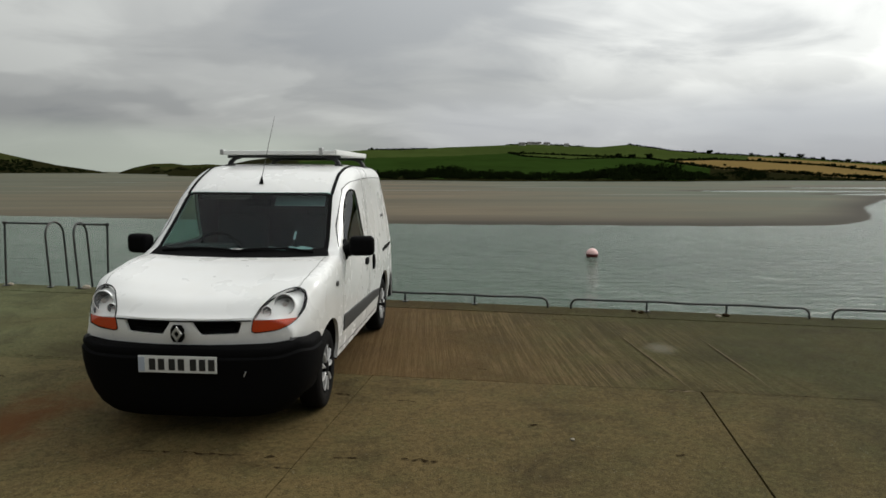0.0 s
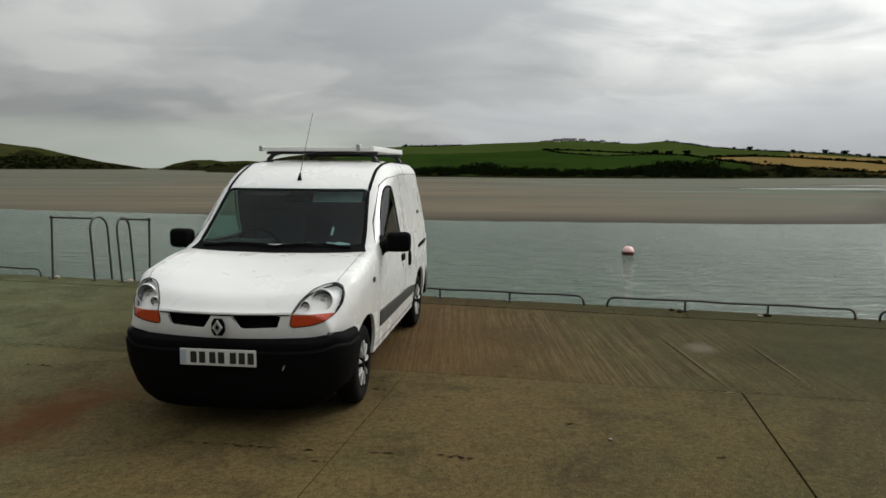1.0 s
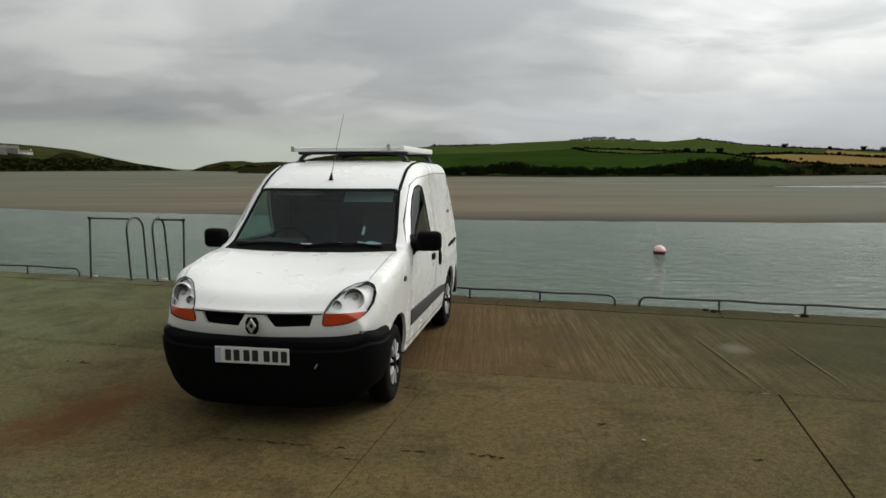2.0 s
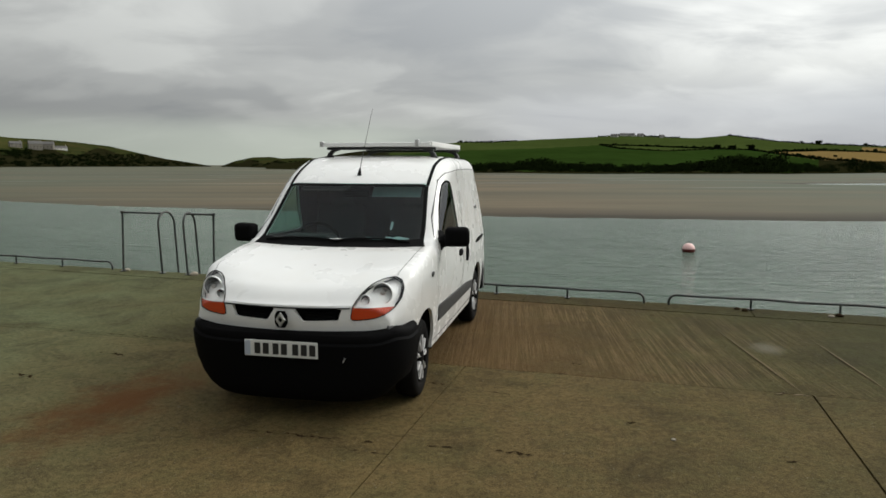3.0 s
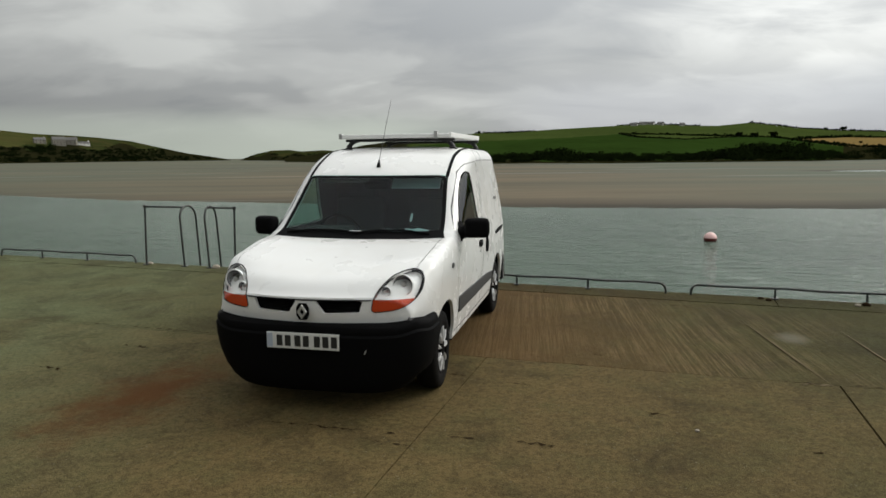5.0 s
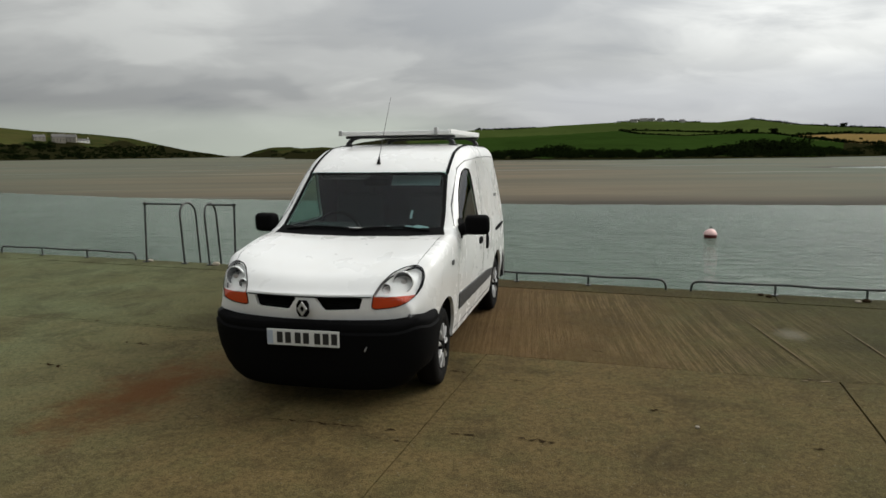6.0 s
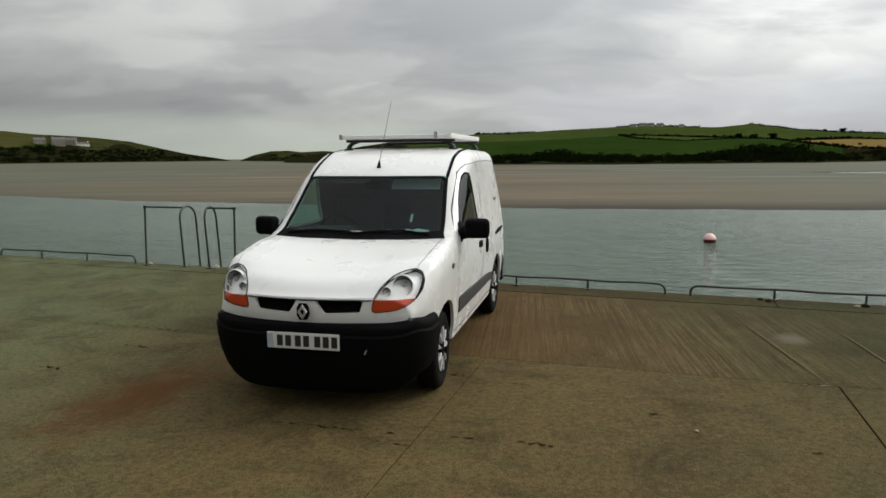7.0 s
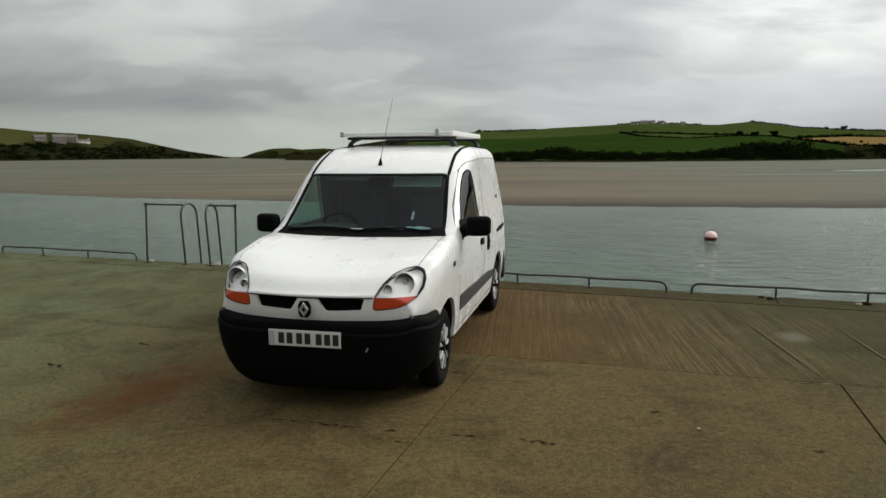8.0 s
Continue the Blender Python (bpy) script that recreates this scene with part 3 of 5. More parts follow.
def stone(a, b, size, mat, label, seed):
    rng = random.Random(seed)
    bm = bmesh.new()
    bmesh.ops.create_icosphere(bm, subdivisions=2, radius=size / 2)
    for v in bm.verts:
        v.co *= 1 + 0.25 * noise.noise(v.co * 20 + Vector((seed, 0, 0)))
        v.co.z *= 0.55
    ob = part("stone", bm, mat, None, smooth=False)
    ob.matrix_basis = Matrix.Translation(quay_point(a, b, size * 0.2)) @ pose(0, 0, 0, 0, 0, rng.uniform(0, 360))
    return tagged(ob, label, "stone", "loose stones on the quay")


stone(3.60, edge_b(3.6) - 0.22, 0.07, PEBBLE, "pale loose stone by the quay edge rail", 3)
stone(3.70, edge_b(3.7) - 0.16, 0.09, JOINT, "dark lump of debris by the quay edge rail", 4)
stone(2.68, edge_b(2.7) - 0.20, 0.07, JOINT, "dark lump of debris by the quay edge rail", 5)
stone(2.60, edge_b(2.6) - 0.12, 0.07, JOINT, "small dark stone by the quay edge", 6)
stone(1.683, -1.209, 0.03, PEBBLE, "tiny pale pebble on the concrete slab", 7)
stone(-5.35, edge_b(-5.35) - 0.14, 0.13, PEBBLE, "pale stone beside the ladder handrail foot", 8)
stone(-6.70, edge_b(-6.7) - 0.12, 0.10, PEBBLE, "pale stone beside the handrail post foot", 9)

# ---- rails and ladder on the quay edge ----
def edge_rail(a0, a1, posts, h=0.135, inset=0.10):
    root = empty("edge_rail", Matrix.Translation(quay_point(a0, edge_b(a0) - inset)))
    inv = root.matrix_basis.inverted()

    def at(a, z):
        return inv @ quay_point(a, edge_b(a) - inset, z)
    r = 0.09
    pts = [at(a0, 0.0), at(a0, h - r)]
    pts += [at(a0 + r - r * math.cos(t), h - r + r * math.sin(t)) for t in (0.4, 0.8, 1.2, 1.57)]
    pts += [at(a0 + (a1 - a0) * k / 8, h + 0.006 * math.sin(k * 2.1 + a0)) for k in range(1, 8)]
    pts += [at(a1 - r + r * math.sin(t), h - r + r * math.cos(t)) for t in (0.0, 0.4, 0.8, 1.2, 1.57)]
    pts += [at(a1, 0.0)]
    part("rail", tube(pts, 0.0145, 10), RAILPAINT, root, smooth=True)
    for a in posts:
        part("post", tube([at(a, 0.0), at(a, h)], 0.013, 8), RAILPAINT, root, smooth=True)
        part("foot_plate", box((0.07, 0.07, 0.012), Matrix.Translation(at(a, 0.016)), 0.003, 1), RAILPAINT, root)
    return tagged(root, "low dark green tubular steel rail on the quay edge", "rail", "low rails along the quay edge")


edge_rail(-1.36, 1.51, (-0.42, 0.54))
edge_rail(1.81, 4.68, (2.76, 3.72))
edge_rail(4.94, 7.8, (5.9, 6.85))
edge_rail(-10.18, -7.02, (-9.16, -8.1))


def ladder_guard(a_hoop, a_post, lean, skew, top=0.985):
    """One side of the ladder's handrail: a leaning hoop over the edge, a bar and a post."""
    b0 = edge_b(a_hoop) - 0.16
    root = empty("ladder_handrail", Matrix.Translation(quay_point(a_hoop, b0)))
    inv = root.matrix_basis.inverted()
    r, d = 0.2, 0.41

    def at(f, z):
        return inv @ quay_point(a_hoop + skew * f + lean * max(z, 0) / top, b0 + d * f, z)
    pts = [at(0, 0.0), at(0, top - r)]
    pts += [at(0.5 - 0.5 * math.cos(t), top - r + r * math.sin(t)) for t in np.linspace(0.25, math.pi - 0.25, 11)]
    pts += [at(1, top - r), at(1, 0), at(1, -3.2)]
    part("hoop", tube(pts, 0.0165, 10), RAILPAINT, root, smooth=True)
    knee = inv @ quay_point(a_post - 0.012, b0 + 0.06, top - 0.012)
    part("bar", tube([at(0.3, top - 0.02), knee], 0.0155, 10), RAILPAINT, root, smooth=True)
    part("elbow", box((0.055, 0.045, 0.05), Matrix.Translation(knee), 0.012, 2), RAILPAINT, root)
    part("post", tube([inv @ quay_point(a_post, b0, 0.0), knee], 0.0165, 10), RAILPAINT, root, smooth=True)
    for a in (a_post, a_hoop):
        part("foot_plate", box((0.09, 0.09, 0.012), Matrix.Translation(inv @ quay_point(a, b0, 0.016)), 0.004, 1), RAILPAINT, root)
    return tagged(root, "tall dark steel handrail with a hoop over the quay edge", "handrail", "quay ladder handrails")


ladder_guard(-5.95, -6.705, -0.05, -0.01)
ladder_guard(-5.455, -4.975, -0.06, -0.08)
rungs = empty("quay_ladder", Matrix.Translation(quay_point(-5.75, edge_b(-5.75) + 0.25, -2.0)))
inv = rungs.matrix_basis.inverted()
for k in range(9):
    z = -0.25 - 0.3 * k
    part("rung", tube([inv @ quay_point(-5.97, edge_b(-5.75) + 0.25, z), inv @ quay_point(-5.52, edge_b(-5.75) + 0.25, z)], 0.014, 8), RAILPAINT, rungs)
tagged(rungs, "dark steel ladder rungs down the quay wall", "ladder")


# ---- mooring buoy ----
def mooring_buoy(x, y, r=0.27):
    root = empty("buoy", pose(x, y, WATER_Z))
    n = 16
    mid = 0.12
    up = [(mid + (r * 1.02 + 0.0) * math.sin(t) * 0.98, max(r * math.cos(t), 0.001)) for t in np.linspace(0, math.pi / 2, n)]
    lo = [(mid - r * math.sin(t), max(r * math.cos(t), 0.001)) for t in np.linspace(0, math.pi / 2, n)]
    part("upper_half", lathe(up, 28, "z"), BUOY_TOP, root, "faded pink top", smooth=True)
    part("lower_half", lathe(lo, 28, "z"), BUOY_RED, root, "dark red lower half", smooth=True)
    part("band", lathe([(mid - 0.02, r * 0.99), (mid - 0.02, r * 1.04), (mid + 0.02, r * 1.04), (mid + 0.02, r * 0.99)], 28, "z"), BUOY_RED, root)
    part("eye", tube([(0.05 * math.cos(t), 0, mid + r + 0.035 + 0.05 * math.sin(t)) for t in np.linspace(-0.6, math.pi + 0.6, 12)], 0.012, 6), RAILPAINT, root)
    return tagged(root, "round pink and dark red mooring buoy floating on water", "buoy")


mooring_buoy(11.5, 29.5)


# ---- hills ----
EYE_Z = 1.75


class Hill:
    """A hillside over (bearing, climb): it climbs from a shore line to a ridge."""

    def __init__(self, base, ridge_r, skyline):
        self.base, self.ridge_r, self.sky = base, ridge_r, skyline

    def at(self, az, s):
        rb = float(np.interp(az, *zip(*self.base)))
        rr = float(np.interp(az, *zip(*self.ridge_r)))
        er = float(np.interp(az, *zip(*self.sky)))
        eb = math.degrees(math.atan2(SAND_Z - EYE_Z - 0.3, rb))
        r = rb + (rr - rb) * s
        t = min(s, 1.0)
        el = eb + (er - eb) * t ** 0.85
        z = EYE_Z + r * math.tan(radians(el))
        if s > 1:
            z -= (s - 1) * (rr - rb) * 0.12
        return r * math.sin(radians(az)), r * math.cos(radians(az)), z, el

    def climb(self, az, el):
        rb = float(np.interp(az, *zip(*self.base)))
        er = float(np.interp(az, *zip(*self.sky)))
        eb = math.degrees(math.atan2(SAND_Z - EYE_Z - 0.3, rb))
        return max(0.0, min(1.0, (el - eb) / max(er - eb, 1e-3))) ** (1 / 0.85)

    def on(self, az, el):
        return Vector(self.at(az, self.climb(az, el))[:3])

    def mesh(self, az0, az1, step, field, rows=44):
        azs = np.arange(az0, az1 + step / 2, step)
        ss = list(np.linspace(0, 1, rows)) + [1.15, 1.4, 1.8]
        verts, faces, slots = [], [], []
        for s in ss:
            for az in azs:
                x, y, z, _ = self.at(az, s)
                if 0 < s < 1:
                    z += 0.5 * noise.noise(Vector((x * 0.02, y * 0.02, 1.0)))
                verts.append((x, y, z))
        n = len(azs)
        for j in range(len(ss) - 1):
            for i in range(n - 1):
                a = j * n + i
                faces.append((a, a + 1, a + n + 1, a + n))
                az, s = azs[i] + step / 2, (ss[j] + ss[j + 1]) / 2
                slots.append(field(az, self.at(az, min(s, 1))[3]))
        me = bpy.data.meshes.new("hill")
        me.from_pydata(verts, [], faces)
        me.polygons.foreach_set("material_index", slots)
        me.polygons.foreach_set("use_smooth", [True] * len(faces))
        return me


def line(pts):
    return lambda az: float(np.interp(az, *zip(*pts)))


# bearing in degrees, apparent height in degrees
SKY_EAST = [(-13, 0.0), (-10, 0.3), (-8.6, 0.55), (-6.7, 0.95), (-4.4, 1.25), (2.6, 1.85), (5.4, 1.86), (9.1, 2.10), (12.2, 2.22), (16, 2.38), (18.8, 2.22), (21.5, 2.12), (23.7, 2.30), (26.7, 1.85), (29.6, 1.58), (32.8, 1.39), (35.5, 1.24), (37.4, 1.07), (39.1, 0.9), (41.5, 0.73), (46, 0.9), (60, 1.6), (80, 2.4)]
EAST = Hill([(-13, 560), (-6, 420), (2, 285), (14, 290), (28, 310), (36, 430), (42, 450), (60, 380), (80, 360)],
            [(-13, 760), (2, 800), (16, 900), (24, 880), (36, 820), (42, 800), (80, 800)], SKY_EAST)
hedge_low = line([(-13, 0.0), (2.1, 1.18), (9.5, 1.40), (14.2, 1.62), (17, 1.54), (19.2, 1.45), (23.3, 1.24), (25.4, 1.15), (27.2, 0.86), (30.1, 0.45), (33.3, 0.22), (36.3, 0.0), (41.5, -0.33), (80, -0.3)])
strip_low = line([(14.2, 1.62), (15.8, 1.33), (19.2, 1.11), (22.8, 1.22), (23.3, 1.24)])
tan_up = line([(26.9, 1.0), (30, 1.10), (33.2, 0.96), (37.4, 0.66), (41.5, 0.15), (80, 0.5)])
tan_two = line([(30.5, 1.50), (33.2, 1.28), (37.4, 0.97), (41.5, 0.64), (80, 1.2)])


def east_field(az, el):
    if el < -0.42 + 0.1 * math.sin(az * 1.3) or az < -3:
        return 3
    if az > 26.9:
        if el < hedge_low(az):
            return 3 if az > 30 else 0
        if el < tan_up(az):
            return 2
        if az > 30.5 and el < tan_two(az) and el > tan_up(az) + 0.02:
            return 2 if az > 32.6 else 1
        return 1
    if el > hedge_low(az):
        return 1
    if 14.2 < az < 23.3 and el > strip_low(az):
        return 1
    return 0


hill_east = new("hill_east", EAST.mesh(-13, 80, 0.12, east_field, 60))
for q in (GRASS, GRASS_LIGHT, STUBBLE, SCRUB):
    hill_east.data.materials.append(q)
tagged(hill_east, "green pasture hillside with hedged fields and stubble", "hill", kind="structure")

SKY_WEST = [(-75, 3.2), (-50, 2.8), (-38, 2.35), (-32.5, 2.07), (-30.5, 1.85), (-28.1, 1.74), (-26.6, 1.62), (-24.3, 1.35), (-22.4, 0.88), (-20.4, 0.42), (-18.3, 0.10), (-17.2, -0.1)]
WEST = Hill([(-75, 700), (-38, 900), (-30, 1000), (-17, 1300)], [(-75, 1000), (-38, 1250), (-30, 1350), (-17, 1500)], SKY_WEST)


def west_field(az, el):
    if az < -29.7 and el > 1.05 + 0.12 * math.sin(az * 2):
        return 1
    return 2 if el < 0.9 + 0.3 * math.sin(az * 1.7) else 0


hill_west = new("hill_west", WEST.mesh(-75, -17.2, 0.2, west_field, 30))
for q in (HEATH, ROUGH_PASTURE, SCRUB):
    hill_west.data.materials.append(q)
tagged(hill_west, "brown heathy headland sloping down to the river mouth", "hill", kind="structure")
SKY_MID = [(-16.4, -0.1), (-15.3, 0.31), (-14.0, 0.59), (-12.6, 0.63), (-11.7, 0.50), (-9.9, 0.59), (-8.6, 0.50), (-6, 0.3), (-4, 0.0)]
MID = Hill([(-17, 1200), (-13.8, 900), (-4, 760)], [(-17, 1350), (-4, 1000)], SKY_MID)
hill_mid = new("hill_mid", MID.mesh(-16.4, -4, 0.15, lambda az, el: 1 if el < 0.25 + 0.15 * math.sin(az * 3) else 0, 24))
for q in (HEATH, SCRUB):
    hill_mid.data.materials.append(q)
tagged(hill_mid, "low scrubby headland beyond the sand", "hill", kind="structure")


# ---- trees, hedges, woods ----
def crown_quads(verts, faces, rng, c, rx, rz, n, size):
    """Loose leaf clumps in an uneven lobe round c."""
    for _ in range(n):
        d = Vector((rng.gauss(0, 1), rng.gauss(0, 1), rng.gauss(0, 1))).normalized() * rng.uniform(0.45, 1.0)
        p = c + Vector((d.x * rx, d.y * rx, d.z * rz))
        n1 = Vector((rng.gauss(0, 1), rng.gauss(0, 1), rng.gauss(0, 1))).normalized()
        n2 = n1.orthogonal().normalized()
        n3 = n1.cross(n2)
        s = size * rng.uniform(0.6, 1.3)
        i = len(verts)
        verts += [tuple(p + n2 * s + n1 * s * 0.4), tuple(p - n2 * s * 0.6 + n3 * s), tuple(p - n2 * s - n1 * s * 0.3), tuple(p - n3 * s)]
        faces.append((i, i + 1, i + 2, i + 3))


def mesh_from(name, verts, faces, mat):
    me = bpy.data.meshes.new(name)
    me.from_pydata(verts, [], faces)
    me.materials.append(mat)
    return me


def crown_lobes(verts, faces, rng, base, h, w, lobes=6, n=34):
    for _ in range(lobes):
        c = base + Vector((rng.uniform(-0.5, 0.5) * w, rng.uniform(-0.5, 0.5) * w, h * rng.uniform(0.34, 0.78)))
        crown_quads(verts, faces, rng, c, w * rng.uniform(0.28, 0.42), h * rng.uniform(0.18, 0.28), n, h * 0.055)


def tree_kind(seed, h=10.0, w=9.0):
    rng = random.Random(seed)
    root = empty("tree")
    bm = bmesh.new()
    tube_into(bm, [(0, 0, -0.5), (0.1, 0, h * 0.25), (0.25, 0.1, h * 0.55)], [h * 0.035, h * 0.028, h * 0.012], 7)
    for k in range(4):
        t = k * 1.6 + rng.random()
        tube_into(bm, [(0.1, 0, h * 0.28), (w * 0.25 * math.cos(t), w * 0.25 * math.sin(t), h * 0.6)], [h * 0.016, h * 0.006], 5)
    part("trunk", bm, BARK, root)
    v, f = [], []
    crown_lobes(v, f, rng, Vector((0, 0, 0)), h, w, 13, 70)
    new("crown", mesh_from("crown", v, f, LEAF)).parent = root
    return tagged(root, "dark wind-shaped tree standing in a field hedge", "tree", "scattered hedgerow trees")


kinds = [tree_kind(1), tree_kind(2, 10, 11), tree_kind(3, 10, 7)]
TREES = [(25.4, 1.13, 10), (24.1, 1.18, 8), (23.0, 1.22, 9), (28.8, 1.60, 6), (29.9, 1.56, 8), (32.8, 1.36, 7), (34.9, 1.25, 9), (36.1, 1.20, 9),
         (37.6, 1.03, 7), (39.2, 0.86, 7), (41.5, 0.68, 8), (38.3, 0.50, 7), (39.5, 0.33, 7), (5.4, 1.84, 5), (2.9, 1.82, 6), (26.2, 1.88, 5), (43.2, 0.75, 8), (31.0, 0.60, 4), (33.4, 1.0, 5)]
rng = random.Random(5)
for i, (az, el, h) in enumerate(TREES):
    p = EAST.on(az, el)
    m = Matrix.Translation(p) @ pose(0, 0, 0, 0, 0, rng.uniform(0, 360)) @ Matrix.Scale(h / 17.5, 4)
    if i < 3:
        kinds[i].matrix_basis = m
    else:
        t = copy_thing(kinds[i % 3], Matrix())
        t.matrix_basis = m


def hedge(hill, pts, h, name="hedge", label="dark overgrown field hedge on the hillside"):
    v, f = [], []
    rng = random.Random(len(pts) * 7 + int(h * 10))
    for (a0, e0), (a1, e1) in zip(pts, pts[1:]):
        p, q = hill.on(a0, e0), hill.on(a1, e1)
        n = max(2, int((q - p).length / (h * 0.40)))
        for k in range(n):
            t = (k + rng.random()) / n
            az, el = a0 + (a1 - a0) * t, e0 + (e1 - e0) * t
            hh = h * rng.choice((0.6, 0.7, 0.8, 0.8, 0.9, 1.3))
            crown_quads(v, f, rng, hill.on(az, el) + Vector((0, 0, hh * 0.4)), hh * 0.75, hh * 0.55, 12, hh * 0.34)
    ob = new(name, mesh_from(name, v, f, LEAF))
    return tagged(ob, label, "hedge", "field hedges", kind="stuff")


HL = [(-6, 0.75), (2.1, 1.18), (9.5, 1.40), (14.2, 1.62), (17, 1.54), (19.2, 1.45), (23.3, 1.24), (25.4, 1.15), (27.2, 0.86), (30.1, 0.45), (33.3, 0.22), (36.3, 0.0), (41.5, -0.3)]
hedge(EAST, HL[3:], 1.9)
hedge(EAST, [(14.2, 1.62), (15.8, 1.33), (19.2, 1.11), (22.8, 1.22)], 1.3)
hedge(EAST, [(26.9, 1.0), (30, 1.10), (33.2, 0.96), (37.4, 0.66), (41.5, 0.15)], 1.9)
hedge(EAST, [(26.7, 1.82), (29.6, 1.57), (32.8, 1.38), (35.5, 1.23), (37.4, 1.06), (39.1, 0.89), (41.5, 0.72), (46, 0.9)], 1.8)
hedge(EAST, [(23.7, 2.28), (25.2, 2.10), (26.7, 1.84)], 1.7)
hedge(EAST, [(14.0, 2.30), (16, 2.38), (18.8, 2.22), (20.2, 2.14)], 1.6)
hedge(EAST, [(2.6, 1.84), (4.0, 1.86), (5.4, 1.86), (7.5, 1.98)], 1.7)


def woods(hill, spans, label, seed):
    v, f = [], []
    rng = random.Random(seed)
    for a0, a1, e0, e1, n, h0, h1 in spans:
        for _ in range(n):
            az = rng.uniform(a0, a1)
            h = rng.uniform(h0, h1)
            crown_lobes(v, f, rng, hill.on(az, rng.uniform(e0, e1)) - Vector((0, 0, h * 0.32)), h, h * rng.uniform(0.9, 1.4), 6, 44)
    ob = new("woods", mesh_from("woods", v, f, LEAF))
    return tagged(ob, label, "woods", kind="stuff")


woods(EAST, [(-9, 30, -0.55, -0.14, 620, 2.4, 4.6), (8.2, 10.2, -0.45, -0.1, 12, 6.5, 8), (11, 13, -0.4, -0.1, 8, 4.5, 6), (21.6, 23.0, -0.42, -0.1, 10, 6.5, 8), (23.6, 24.6, -0.3, 0.1, 9, 8, 10), (24.9, 27.0, -0.3, 0.1, 20, 8.5, 10.5), (20, 22, -0.4, 0, 8, 4.5, 6), (27.4, 31.5, -0.4, 0.0, 26, 2.2, 4), (31.7, 33.6, -0.3, 0.05, 14, 4, 6), (29, 44, -0.5, -0.3, 60, 1.5, 3.5), (4.8, 6.8, -0.4, -0.1, 8, 5, 6)], "dark belt of trees and scrub along the far shore", 11)
woods(WEST, [(-40, -29.3, 0.25, 0.8, 70, 5, 9), (-29, -22, 0.05, 0.7, 230, 3, 6), (-40, -18.5, -0.15, 0.15, 240, 3.5, 6), (-31.2, -29.5, 0.68, 0.98, 22, 5, 8), (-27.0, -24.2, 0.6, 0.9, 16, 2, 4)], "dark gorse and scrub on the headland", 12)
woods(MID, [(-14.2, -5, -0.15, 0.25, 50, 3, 5.5)], "dark scrub on the low headland", 13)


# ---- distant buildings ----
def house(p, turn, w, d, h, wall, label, chimney=True):
    root = empty("house", Matrix.Translation(p) @ pose(0, 0, 0, 0, 0, turn))
    part("wall", box((w, d, h + 3), Matrix.Translation((0, 0, h / 2 - 1.5)), 0.05, 1), wall, root)
    bm = bmesh.new()
    e, rise = 0.4, d * 0.38
    A = [bm.verts.new((x, y, z)) for x in (-w / 2 - e, w / 2 + e) for y, z in ((-d / 2 - e, h - 0.2), (0, h + rise), (d / 2 + e, h - 0.2))]
    for q in ((0, 1, 4, 3), (1, 2, 5, 4), (0, 2, 1), (3, 4, 5), (0, 3, 5, 2)):
        bm.faces.new([A[k] for k in q])
    part("roof", bm, SLATE, root)
    if chimney:
        part("chimney", box((1.0, 0.9, 2.6), Matrix.Translation((w * 0.4, 0, h + rise + 0.3)), 0.05, 1), wall, root)
    n = max(2, int(w / 4.5))
    for k in range(n):
        for row in range(2 if h > 4.5 else 1):
            win = part("window", box((1.0, 0.14, 1.2), Matrix.Translation((-w / 2 + (k + 0.5) * w / n, -d / 2 - 0.02, 1.6 + 2.7 * row)), 0.02, 1), WINDOW_DARK, root)
    return tagged(root, label, "house")


for az, el, w, d, h, wall, lab in ((-30.3, 1.20, 16, 9, 5.5, HOUSE_WALL, "grey rendered house on the headland"), (-29.1, 1.06, 18, 12, 8.5, HOUSE_WALL, "large grey gabled house on the headland"), (-28.3, 1.10, 16, 11, 7.5, HOUSE_WALL, "grey house with a slate roof on the headland"), (-27.5, 1.05, 17, 8, 3.0, HOUSE_WHITE, "low white outbuilding beside the headland houses")):
    house(WEST.on(az, el), -az + rng.uniform(-15, 15), w, d, h, wall, lab)
for az, el, w in ((15.3, 2.28, 8), (16.0, 2.34, 9), (16.6, 2.33, 7), (17.3, 2.30, 7), (18.9, 2.19, 5)):
    house(EAST.on(az, el), -az + rng.uniform(-25, 25), w, 5, 1.8, HOUSE_PALE, "small pale farm building on the hilltop", False)


# ---- van ----
from mathutils.bvhtree import BVHTree

VAN = Matrix.Translation((-0.769, 5.305, 0)) @ pose(0, 0, 0, 0, 0, -12.9)
van = empty("van", VAN)
tagged(van, "white panel van with black bumper and roof rack on the quay", "van")
SILL = [(0.765, 0.28), (0.785, 0.42), (0.802, 0.64), (0.815, 0.86)]
